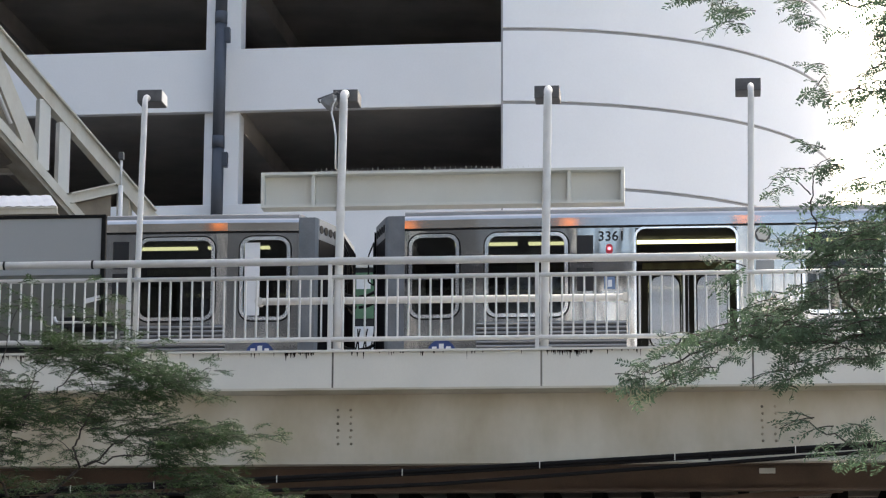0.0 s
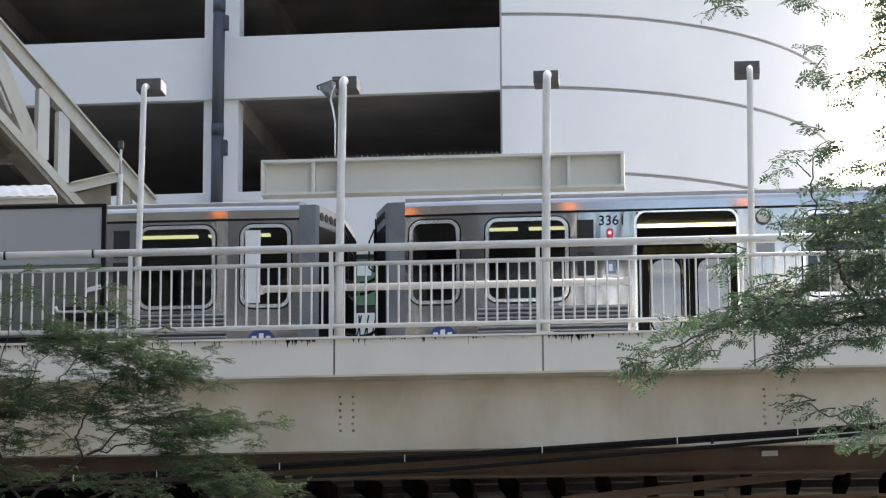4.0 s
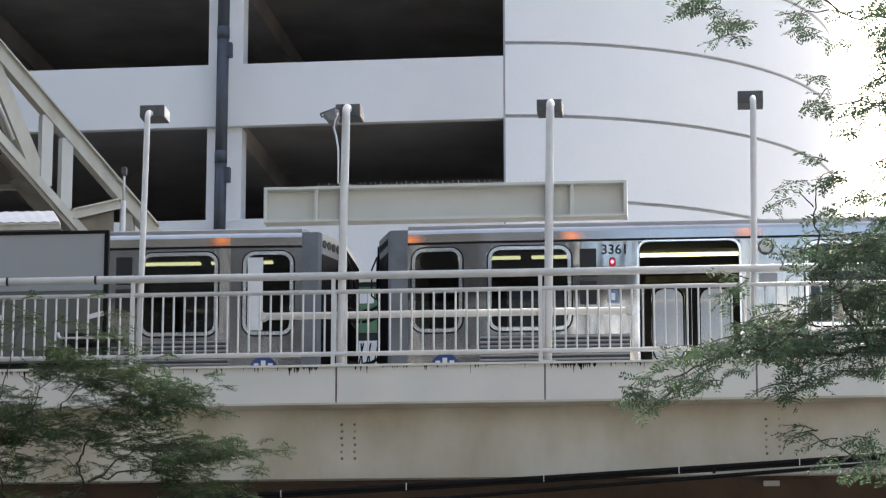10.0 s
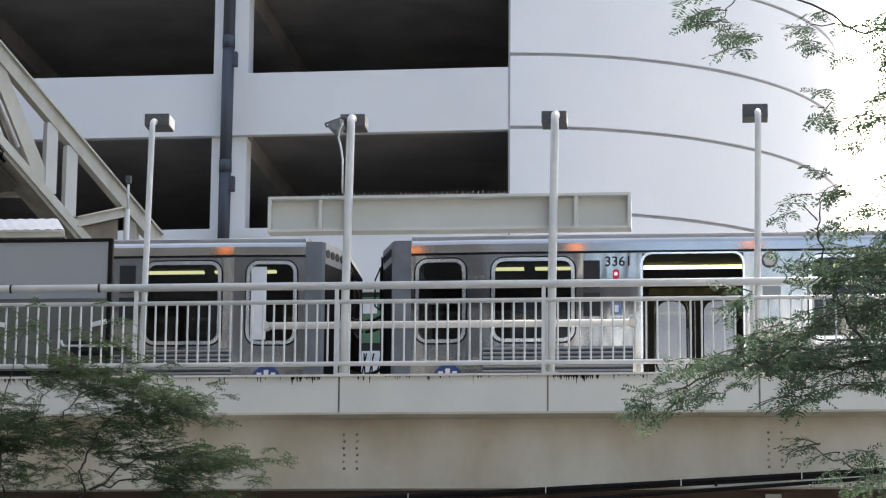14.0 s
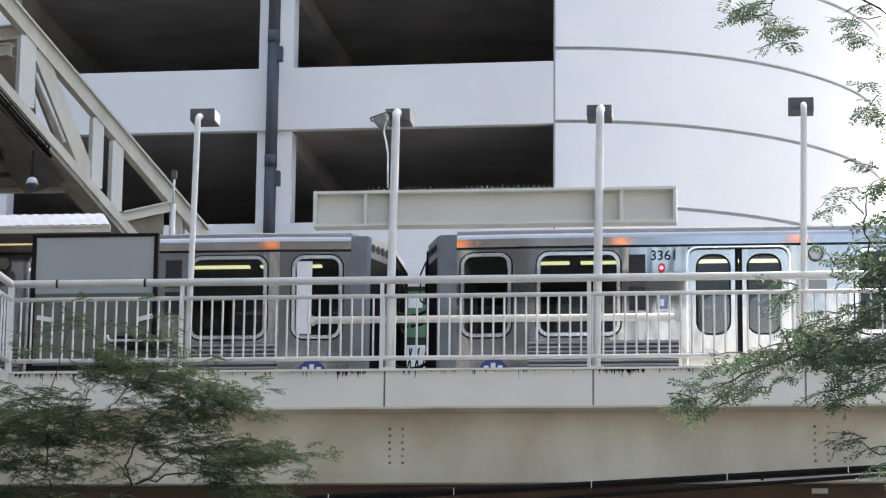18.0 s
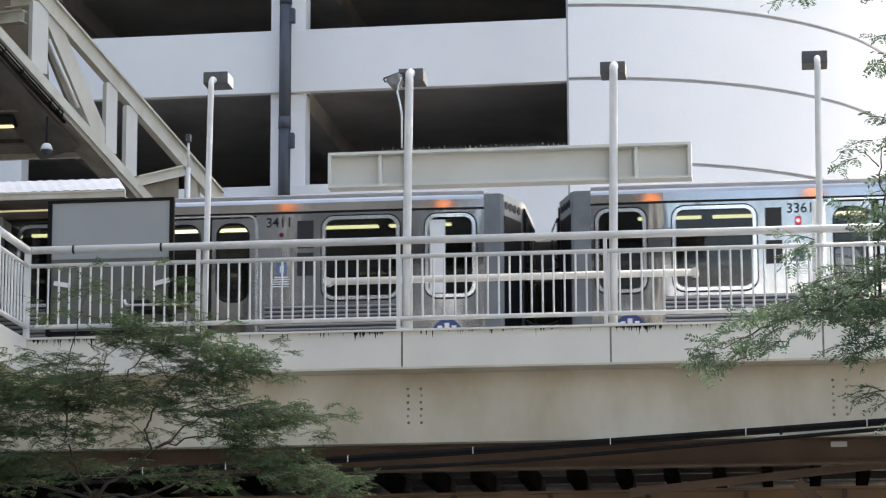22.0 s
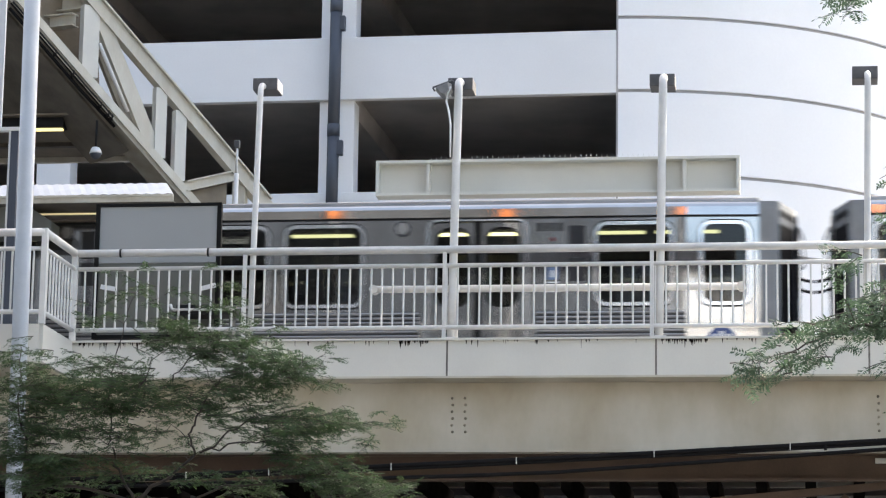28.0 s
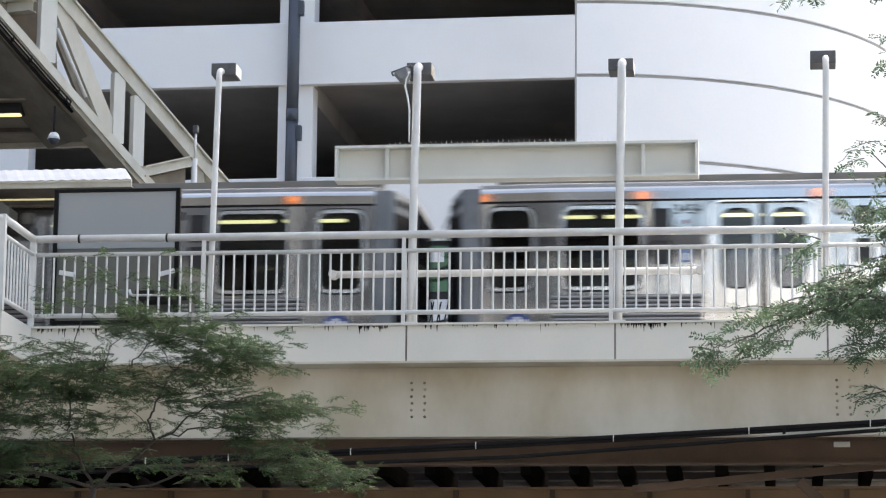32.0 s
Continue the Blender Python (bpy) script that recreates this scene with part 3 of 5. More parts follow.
def bench():
    s = thing("platform_bench", "low dark bench with a pale metal front edge", "bench")
    x0, x1 = -3.4, -2.62
    bm = B()
    box(bm, x0, x1, 0.13, 0.45, 7.225, 7.27, 0.006)
    part("seat", bm, M_BLACKP, s)
    bm = B()
    tube(bm, [(x0 + 0.02, 0.12, 7.287), (x1 - 0.02, 0.12, 7.287)], 0.014, 8)
    part("front_edge", bm, M_RAIL, s, "pale metal front edge")
    bm = B()
    box(bm, x0 - 0.02, -2.98, 0.42, 0.455, 7.34, 7.4, 0.006)
    part("backrest", bm, M_BLACKP, s)
    for x in (x0 + 0.08, -3.05):
        bm = B()
        box(bm, x - 0.015, x + 0.015, 0.4, 0.42, 7.271, 7.36)
        part("back_bracket", bm, M_BLACKP, s)
    bm = B()
    tube(bm, [(x0 - 0.03, 0.16, 7.36), (x0 - 0.015, 0.16, 7.31), (x0 + 0.03, 0.17, 7.285)], 0.017, 8)
    part("arm", bm, M_WHITEP, s)
    for x in (x0 + 0.06, x1 - 0.1):
        bm = B()
        box(bm, x, x + 0.04, 0.2, 0.4, DK, 7.224)
        part("leg", bm, M_LOWP, s)
    return s


def shelter_frame():
    s = thing("shelter_frame", "dark steel post with a pale crossbar and panel on the platform", "shelter")
    bm = B()
    box(bm, -5.71, -5.61, 0.86, 0.94, DK, 9.7, 0.006)
    part("post", bm, M_PIPE, s)
    bm = B()
    box(bm, -5.735, -5.713, 0.86, 0.94, DK, 9.7)
    part("edge_strip", bm, M_RAIL, s, "pale edge strip")
    bm = B()
    box(bm, -7.4, -5.6, 0.85, 0.95, 9.701, 9.75, 0.006)
    part("crossbar", bm, M_RAIL, s, "pale grey crossbar")
    bm = B()
    box(bm, -7.3, -5.85, 0.88, 0.92, 9.751, 11.6)
    part("upper_panel", bm, M_CANOPY, s, "pale upper panel")
    bm = B()
    box(bm, -7.4, -7.3, 0.86, 0.94, DK, 9.7)
    part("post", bm, M_PIPE, s)
    return s


shelter_frame()
name_board()
lean_rail()
notice_board()
bench()

bm = B()
tube(bm, [(-4.72, -1.62, 0), (-4.745, -1.62, 6.6), (-4.778, -1.62, 11.5)], 0.094, 18)
np_ = thing("light_column", "tall pale grey steel column in front of the platform", "pole")
part("shaft", bm, M_POLE, np_)
bm = B()
box(bm, -4.94, -4.5, -1.85, -1.42, 0.141, 0.19, 0.01)
part("base_plate", bm, M_POLE, np_)


# ---------------------------------------------------------------- track structure below the trains
def viaduct():
    v = thing("track_viaduct", "dark brown steel elevated railway structure with timber ties", "viaduct", kind="structure")
    for y in (3.25, 5.2, 6.9, 9.3):
        bm = B()
        ibeam(bm, (-150, y, 4.92), (90, y, 4.92), 0.3, 0.74, 0.03)
        s = part("stringer", bm, M_TAN, v, "rusty tan plate stringer")
        if y < 3.3:
            for k in range(-8, 9):
                bm = B()
                box(bm, 1.4 + 1.23 * k - 0.03, 1.4 + 1.23 * k + 0.03, y - 0.14, y - 0.02, 4.585, 5.255)
                part("web_stiffener", bm, M_RUST2, s)
    bm = B()
    ibeam(bm, (-60, 1.1, 5.5), (60, 1.1, 5.5), 0.2, 0.32, 0.025)
    part("ledger_beam", bm, M_RUST2, v, "dark brown beam under the platform")
    bm = B()
    box(bm, 4.9, 5.09, 0.93, 0.995, 5.53, 5.59, 0.006)
    part("bracket", bm, M_SIGN, v, "pale bracket on the beam")
    for x in (-9.0, 2.5, 14.0):
        bm = B()
        bar(bm, (x, 1.6, 5.1), (x + 3.4, 1.6, 5.42), 0.1, 0.09)
        part("brace", bm, M_RUST2, v)
        bm = B()
        bar(bm, (x + 2.0, 1.62, 5.2), (x + 2.5, 1.62, 4.7), 0.1, 0.12)
        part("brace", bm, M_RUST2, v)
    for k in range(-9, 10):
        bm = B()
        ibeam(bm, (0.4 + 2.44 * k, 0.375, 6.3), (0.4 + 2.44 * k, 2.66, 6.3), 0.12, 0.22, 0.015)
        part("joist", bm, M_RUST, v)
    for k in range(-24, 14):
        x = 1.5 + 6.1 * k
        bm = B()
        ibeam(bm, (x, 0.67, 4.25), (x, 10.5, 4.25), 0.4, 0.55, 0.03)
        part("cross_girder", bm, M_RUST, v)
        for y in (1.2, 10.0):
            bm = B()
            ibeam(bm, (x, y, 0), (x, y, 3.97), 0.35, 0.4, 0.03, up=(0, 1, 0))
            part("column", bm, M_RUST, v)
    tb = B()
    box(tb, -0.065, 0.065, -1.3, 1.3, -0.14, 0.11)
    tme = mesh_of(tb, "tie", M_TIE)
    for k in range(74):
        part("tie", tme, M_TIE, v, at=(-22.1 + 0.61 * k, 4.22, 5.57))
    bm = B()
    for s in (-1, 1):
        for k in range(250 if s < 0 else 136):
            box(bm, s * (22.6 + 0.5 * k) - 0.1, s * (22.6 + 0.5 * k) + 0.1, 2.92, 5.52, 5.47, 5.67)
    for k in range(-300, 180):
        box(bm, 0.5 * k - 0.1, 0.5 * k + 0.1, 6.8, 9.4, 5.47, 5.67)
    tagged(part("tie_rows", bm, M_TIE, v), kind="stuff")
    # added sheet that keeps light from above off the far stringers
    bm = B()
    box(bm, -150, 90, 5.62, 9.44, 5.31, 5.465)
    part("walkway_deck", bm, M_RUST, v, "dark brown deck added under the far track to block light")
    for y0, z in ((4.22, 5.68), (8.12, 5.68)):
        for s in (-0.7175, 0.7175):
            bm = B()
            ibeam(bm, (-150, y0 + s, z + 0.075), (90, y0 + s, z + 0.075), 0.11, 0.15, 0.02)
            part("running_rail", bm, M_STEELR, v, "polished steel running rail")
    return v


viaduct()


# ---------------------------------------------------------------- trains
HALF, FLAT, CW, EAVE = 7.235, 6.78, 2.84, 2.16
TAPER, TSLOPE = 5.86, 0.045            # the car ends taper in plan from here
WINS = [(c, w, 0.88, 1.96, nm) for c, w, nm in ((-6.4, 0.64, "end_window"), (-5.215, 1.05, "window"), (-1.2, 1.06, "window"), (0.0, 0.98, "sign_window"), (1.2, 1.06, "window"), (5.195, 1.0, "window"), (6.35, 0.64, "end_window"))]
DOORS = (-3.19, 3.19)


def side_wall(bm, y0, y1):
    """A car side with real window and door openings."""
    ops = [(c - w / 2 + 0.03, c + w / 2 - 0.03, a + 0.03, b - 0.03) for c, w, a, b, _ in WINS] + [(d - 0.64, d + 0.64, -0.02, 2.005) for d in DOORS]
    xs = sorted({-FLAT, FLAT, -TAPER, TAPER, *[o[0] for o in ops], *[o[1] for o in ops]})
    zs = [-0.3, -0.02, 0.91, 1.93, 2.005, EAVE]
    full = {}
    for i in range(len(xs) - 1):
        for j in range(len(zs) - 1):
            x, z = (xs[i] + xs[i + 1]) / 2, (zs[j] + zs[j + 1]) / 2
            full[i, j] = not any(a < x < b and c < z < d for a, b, c, d in ops)
    vs = {}
    def v(i, j, k):
        if (i, j, k) not in vs:
            vs[i, j, k] = bm.verts.new((xs[i], (y0, y1)[k], zs[j]))
        return vs[i, j, k]
    for (i, j), on in full.items():
        if not on:
            continue
        for k in (0, 1):
            bm.faces.new((v(i, j, k), v(i + 1, j, k), v(i + 1, j + 1, k), v(i, j + 1, k)))
        for di, dj, a, b in ((-1, 0, (0, 0), (0, 1)), (1, 0, (1, 0), (1, 1)), (0, -1, (0, 0), (1, 0)), (0, 1, (0, 1), (1, 1))):
            if not full.get((i + di, j + dj), False):
                p, q = (i + a[0], j + a[1]), (i + b[0], j + b[1])
                bm.faces.new((v(*p, 0), v(*q, 0), v(*q, 1), v(*p, 1)))
    return bm


def roof_profile(n=14):
    pts = [(0.07, EAVE + 0.002), (0.08, EAVE + 0.06), (0.13, EAVE + 0.1)]
    for k in range(n + 1):
        a = math.pi * (0.18 + 0.64 * k / n)
        pts.append((CW / 2 - math.cos(a) * (CW / 2 - 0.22) / math.cos(0.18 * math.pi), EAVE + 0.03 + 0.2 * math.sin(a)))
    pts += [(CW - 0.13, EAVE + 0.1), (CW - 0.08, EAVE + 0.06), (CW - 0.07, EAVE + 0.002)]
    return pts


COVE = [(-0.016, EAVE - 0.125), (-0.028, EAVE - 0.12), (-0.0145, EAVE - 0.01), (0.0005, EAVE + 0.026), (0.016, EAVE + 0.05), (0.034, EAVE + 0.064), (0.065, EAVE + 0.075)]


def extrude_x(bm, prof, x0, x1, smooth=True):
    rings = [[bm.verts.new((x, y, z)) for y, z in prof] for x in (x0, *[q for q in (-TAPER, TAPER) if x0 < q < x1], x1)]
    for a, b in zip(rings, rings[1:]):
        for i in range(len(prof) - 1):
            f = bm.faces.new((a[i], a[i + 1], b[i + 1], b[i]))
            f.smooth = smooth
    for cap in (bm.faces.new(rings[0][::-1]), bm.faces.new(rings[-1])):
        for e in cap.edges:
            e.smooth = False
    return bm


def text_mesh(name, body, size, material, bold=0.0):
    cu = bpy.data.curves.new(name, "FONT")
    cu.body, cu.size, cu.extrude, cu.align_x, cu.align_y = body, size, 0.002, "CENTER", "CENTER"
    cu.offset = bold
    ob = bpy.data.objects.new(name, cu)
    scene.collection.objects.link(ob)
    me = bpy.data.meshes.new_from_object(ob.evaluated_get(bpy.context.evaluated_depsgraph_get()))
    bpy.data.objects.remove(ob)
    me.materials.clear()
    me.materials.append(material)
    me.name = name
    return me


def door_leaf():
    """A door leaf with a rounded window opening through it."""
    bm = B()
    w, h, zc = 0.636, 1.995, 1.405
    o = [(x, y + h / 2) for x, y in rbox_outline(w, h, 0.004)]
    q = [(x, y + zc) for x, y in rbox_outline(0.44, 1.04, 0.17)]
    vs = [[bm.verts.new((x, y, z)) for x, z in ring] for y in (0.0, 0.035) for ring in (o, q)]
    n = len(o)
    for k in range(n):
        j = (k + 1) % n
        bm.faces.new((vs[0][k], vs[0][j], vs[1][j], vs[1][k]))
        bm.faces.new((vs[2][j], vs[2][k], vs[3][k], vs[3][j]))
        bm.faces.new((vs[0][j], vs[0][k], vs[2][k], vs[2][j]))
        bm.faces.new((vs[1][k], vs[1][j], vs[3][j], vs[3][k]))
    return mesh_of(bm, "door_leaf", M_STEEL)


M_RIBGAP = mat("dull_dark_steel", (0.09, 0.09, 0.095), 0.5, metal=0.6, var=0.2)


def train_car():
    c = thing("rail_car", "stainless steel rapid transit car with tinted windows", "train car", "cars of the train")
    for y0, y1 in ((0.0, 0.055), (CW - 0.055, CW)):
        part("side", side_wall(B(), y0, y1), M_STEEL, c)
    bm = B()
    extrude_x(bm, roof_profile(), -FLAT, FLAT)
    part("roof", bm, M_ROOF, c, "grey curved roof")
    for s in (0, 1):
        bm = B()
        prof = COVE + [(0.066, EAVE - 0.03), (0.002, EAVE - 0.125)]
        prof = [((CW - y) if s else y, z) for y, z in prof]
        extrude_x(bm, prof + prof[:1], -FLAT, FLAT, False)
        for e in bm.edges:
            if e.is_manifold and e.calc_face_angle(0) > 0.35:
                e.smooth = False
        part("cove", bm, M_COVE, c, "polished curved cove above the windows")
        bm = B()
        lip = [(0.022, EAVE + 0.052), (0.024, EAVE + 0.1), (0.034, EAVE + 0.11), (0.068, EAVE + 0.11), (0.068, EAVE + 0.052)]
        lip = [((CW - y) if s else y, z) for y, z in lip]
        extrude_x(bm, lip + lip[:1], -FLAT, FLAT, False)
        part("roof_edge", bm, M_LIP, c, "dull grey roof edge")
        bm = B()
        y0 = CW + 0.002 if s else -0.014
        for xa, xb in ((-FLAT, -TAPER), (-TAPER, TAPER), (TAPER, FLAT)):
            box(bm, xa, xb, y0, y0 + 0.012, EAVE - 0.143, EAVE - 0.127)
        part("drip_rail", bm, M_BLACKP, c, "dark drip rail")
    for s in (-1, 1):
        bm = B()
        prof = [(y, z) for y, z in roof_profile()]
        o = [(FLAT + 0.001, -0.004), (FLAT + 0.21, 0.0), (FLAT + 0.25, 0.02), (HALF - 0.03, 0.56), (HALF, 0.72)]
        o += [(x, CW - y) for x, y in o[::-1]]
        zt = [EAVE + 0.055, EAVE + 0.055, EAVE + 0.045, EAVE + 0.04, EAVE + 0.06]
        zt += zt[::-1]
        a = [bm.verts.new((s * x, y, -0.3)) for x, y in o]
        b = [bm.verts.new((s * x, y, z)) for (x, y), z in zip(o, zt)]
        b2 = [bm.verts.new((s * (FLAT + 0.001), y, EAVE + 0.07 + 0.14 * math.sin(math.pi * y / CW))) for y in (0.5, 1.0, 1.42, 1.84, 2.34)]
        bm.faces.new(a)
        for i in range(len(o) - 1):
            f = bm.faces.new((a[i], a[i + 1], b[i + 1], b[i]))
        bm.faces.new((a[-1], a[0], b[0], *b2, b[-1]))
        bm.faces.new(b + b2[::-1])
        e = part("end_cap", bm, M_ENDCAP, c, "blue-grey moulded car end")
        for q in (0, 1):
            # dark corner window, enlarged to paint the slanted end's shade, and vent holes
            p0, p1 = Vector((FLAT + 0.25, 0.02)), Vector((HALF - 0.03, 0.56))
            f = lambda t: p0.lerp(p1, t)
            yy = (lambda v: v) if q == 0 else (lambda v: CW - v)
            n = Vector((p1.y - p0.y, -(p1.x - p0.x))).normalized() * 0.008
            bm = B()
            vs = []
            for t, z in ((0.02, 0.0), (0.98, 0.0), (0.98, 1.93), (0.02, 1.93)):
                v = f(t) + n
                vs.append(bm.verts.new((s * v.x, yy(v.y), z)))
            vs2 = []
            for t, z in ((0.02, 0.0), (0.98, 0.0), (0.98, 1.93), (0.02, 1.93)):
                v = f(t) - n
                vs2.append(bm.verts.new((s * v.x, yy(v.y), z)))
            bm.faces.new(vs)
            bm.faces.new(vs2[::-1])
            for i in range(4):
                bm.faces.new((vs[i], vs[(i + 1) % 4], vs2[(i + 1) % 4], vs2[i]))
            part("corner_window", bm, M_CAPGLASS, e, "black corner window, enlarged to paint the shaded end face")
            for k in range(4):
                v = f(0.14 + 0.24 * k)
                bm = B()
                tube(bm, [(s * (v.x - n.x), yy(v.y - n.y), 2.07), (s * (v.x + n.x * 1.4), yy(v.y + n.y * 1.4), 2.07)], 0.054, 14)
                part("vent_hole", bm, M_CAPGLASS, e)
            bm = B()
            va = [f(t) + n * 0.5 for t in (0.03, 0.97)]
            vb = [f(t) - n * 0.5 for t in (0.03, 0.97)]
            ring = [bm.verts.new((s * v.x, yy(v.y), z)) for z in (1.935, 2.19) for v in (*va, *vb[::-1])]
            for i in range(4):
                bm.faces.new((ring[i], ring[(i + 1) % 4], ring[4 + (i + 1) % 4], ring[4 + i]))
            bm.faces.new(ring[:4])
            bm.faces.new(ring[4:])
            part("vent_panel", bm, M_ENDCAP, e, "panel with round vents")
        bm = B()
        box(bm, s * (HALF + 0.001), s * (HALF + 0.013), 0.61, 2.23, -0.05, 2.14)
        part("end_panel", bm, M_MATT, e, "black panel round the end door")
        bm = B()
        box(bm, s * (HALF + 0.014), s * (HALF + 0.03), 1.0, 1.84, 0.0, 1.95)
        d = part("end_door", bm, M_MATT, c, "dark end door")
        bm = B()
        rim(bm, 1.42, 1.55, 0.5, 0.6, 0.08, 0.035, -0.004, 0.004)
        bmesh.ops.transform(bm, matrix=Matrix.Translation((s * (HALF + 0.033), 0, 0)) @ Matrix.Rotation(radians(90), 4, "Z") @ Matrix.Translation((0, 0, 0)), verts=bm.verts)
        part("window_gasket", bm, M_RUBBER, d)
        for z in (0.66, 1.22, 1.36):
            bm = B()
            tube(bm, [(s * HALF, 0.72, z), (s * (HALF + 0.1), 0.72, z - 0.05), (s * (HALF + 0.215), 0.72, z - 0.07)], 0.021, 6)
            part("safety_chain", bm, M_BLACKP, c)
        bm = B()
        gate = [(0.03, 1.45), (0.03, 2.02), (0.1, 1.85), (0.1, 1.5), (0.03, 1.45)]
        for (xa, zl), (xb, zh) in zip(gate, gate[1:]):
            tube(bm, [(s * (HALF + xa), 0.74, zl), (s * (HALF + xb), 0.74, zh)], 0.011, 6)
        part("end_gate", bm, M_BLACKP, c, "black pivoting end gate")
        bm = B()
        box(bm, s * (HALF - 0.1), s * (HALF + 0.225), 1.27, 1.57, -0.55, -0.3, 0.02)
        part("coupler", bm, M_RUST, c)
    # windows on both sides
    for y0, dr in ((0.0, -1), (CW, 1)):
        for u, w, z0, z1, nm in WINS:
            bm = B()
            rim(bm, u, (z0 + z1) / 2, w - 0.08, z1 - z0 - 0.08, 0.11, 0.046, y0 + dr * 0.02, y0 - dr * 0.03)
            wf = part(nm, bm, M_FRAME, c, "bright metal window frame")
            bm = B()
            rim(bm, u, (z0 + z1) / 2, w - 0.02, z1 - z0 - 0.02, 0.14, 0.034, y0 + dr * 0.009, y0 - dr * 0.0005)
            part("gasket", bm, M_RUBBER, wf)
            bm = B()
            plate(bm, u, (z0 + z1) / 2, w - 0.06, z1 - z0 - 0.06, 0.1, y0 - dr * 0.012, y0 - dr * 0.018)
            part("pane", bm, GLASS, wf)
            if nm == "end_window" and u < 0:
                bm = B()
                ys = sorted((y0 - dr * 0.011, y0 + dr * 0.006))
                box(bm, u - w / 2 + 0.05, u + w / 2 - 0.05, ys[0], ys[1], 1.38, 1.415)
                part("mullion", bm, M_FRAME, wf)
        for d in DOORS:
            bm = B()
            rim(bm, d, 0.965, 1.26, 2.06, 0.12, 0.03, y0 + dr * 0.012, y0 - dr * 0.01)
            part("door_surround", bm, M_FRAME, c)
    lm = door_leaf()
    for k, y0 in enumerate((0.06, CW - 0.095)):
        for d in DOORS:
            for s in (-1, 1):
                lf = part("door", lm, M_STEEL, c, "stainless sliding door leaf", at=(d + s * 0.32, y0, 0.0))
                bm = B()
                plate(bm, 0, 1.405, 0.45, 1.05, 0.17, 0.012, 0.02)
                part("pane", bm, DOORGLASS, lf)
                bm = B()
                rim(bm, 0, 1.405, 0.40, 1.0, 0.15, 0.022, -0.006, 0.041)
                part("gasket", bm, M_RUBBER, lf)
                bm = B()
                box(bm, -s * 0.318, -s * 0.275, -0.004, 0.039, 0.0, 1.99)
                part("rubber_edge", bm, M_RUBBER, lf)
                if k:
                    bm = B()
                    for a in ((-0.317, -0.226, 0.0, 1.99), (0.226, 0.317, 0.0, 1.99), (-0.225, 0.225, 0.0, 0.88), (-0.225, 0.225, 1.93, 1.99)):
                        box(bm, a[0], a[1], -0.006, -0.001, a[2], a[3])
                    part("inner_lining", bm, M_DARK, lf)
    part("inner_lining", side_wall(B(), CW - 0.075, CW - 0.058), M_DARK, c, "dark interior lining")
    # fluted panels below the windows
    for y0, dr in ((0.0, -1), (CW, 1)):
        for a, b in ((-5.85, -3.95), (-2.45, 2.45), (3.95, 5.85)):
            ys = sorted((y0 + dr * 0.024, y0 + dr * 0.0005))
            bm = B()
            prof = [(y0 + dr * (0.0005 + 0.024 * math.sin(math.pi * q / 6)), 0.021 - 0.021 * math.cos(math.pi * q / 6)) for q in range(7)]
            extrude_x(bm, prof + prof[:1], a, b)
            rib = mesh_of(bm, "rib", M_STEELR)
            for k in range(11):
                part("rib", rib, M_STEELR, c, at=(0, 0, 0.188 + 0.058 * k))
        # flat dark sheet behind the ribs paints the shade in their gaps
        for a, b in ((-5.85, -3.95), (-2.45, 2.45), (3.95, 5.85)):
            ys = sorted((y0 + dr * 0.004, y0 + dr * 0.0003))
            bm = B()
            box(bm, a, b, ys[0], ys[1], 0.186, 0.815)
            part("rib_backing", bm, M_RIBGAP, c, "dark sheet that paints the shade between the ribs")
        for u in (-2.22, 2.22):
            bm = B()
            tube(bm, [(u, y0 + dr * 0.0005, 1.9), (u, y0 + dr * 0.03, 1.9)], 0.1, 20)
            q = part("speaker", bm, M_RIBGAP, c, "round metal speaker")
            bm = B()
            tube(bm, [(u, y0 + dr * 0.031, 1.9), (u, y0 + dr * 0.04, 1.9)], 0.084, 6)
            part("grille", bm, M_STEELR, q)
        for u in (-4.47, -1.93, 4.47):
            for z0, z1 in ((1.56, 1.92), (1.2, 1.5)):
                bm = B()
                ys = sorted((y0 + dr * 0.006, y0 + dr * 0.0005))
                box(bm, u - 0.105, u + 0.105, ys[0], ys[1], z0, z1)
                part("equipment_grille", bm, M_DARK, c, "dark ventilation grille")
        for u in (-4.16, 4.16):
            bm = B()
            plate(bm, u, 1.66, 0.1, 0.3, 0.045, y0 + dr * 0.012, y0 + dr * 0.0005)
            q = part("door_indicator", bm, M_STEEL, c, "steel door indicator plate")
            for z in (1.74, 1.61):
                bm = B()
                tube(bm, [(u, y0 + dr * 0.0125, z), (u, y0 + dr * 0.02, z)], 0.03, 12)
                part("indicator_lens", bm, M_LENSRED, q)
            bm = B()
            ys = sorted((y0 + dr * 0.003, y0 + dr * 0.0005))
            box(bm, u - 0.07, u + 0.07, ys[0], ys[1], 1.22, 1.38)
            q = part("access_sticker", bm, mat("pale_blue_vinyl", (0.13, 0.2, 0.34), 0.4), c, "blue sticker with a white mark")
            bm = B()
            ys = sorted((y0 + dr * 0.005, y0 + dr * 0.0035))
            box(bm, u - 0.02, u + 0.03, ys[0], ys[1], 1.25, 1.34)
            part("mark", bm, M_WHITEP, q)
            for k in range(5):
                bm = B()
                ys = sorted((y0 + dr * 0.002, y0 + dr * 0.0005))
                box(bm, u - 0.13 + 0.01 * k, u + 0.09 + 0.01 * (k % 2), ys[0], ys[1], 1.06 + 0.03 * k, 1.074 + 0.03 * k)
                part("notice_line", bm, M_WHITEP, c, "thin white printed line")
        for u in (-6.3, 6.3):
            bm = B()
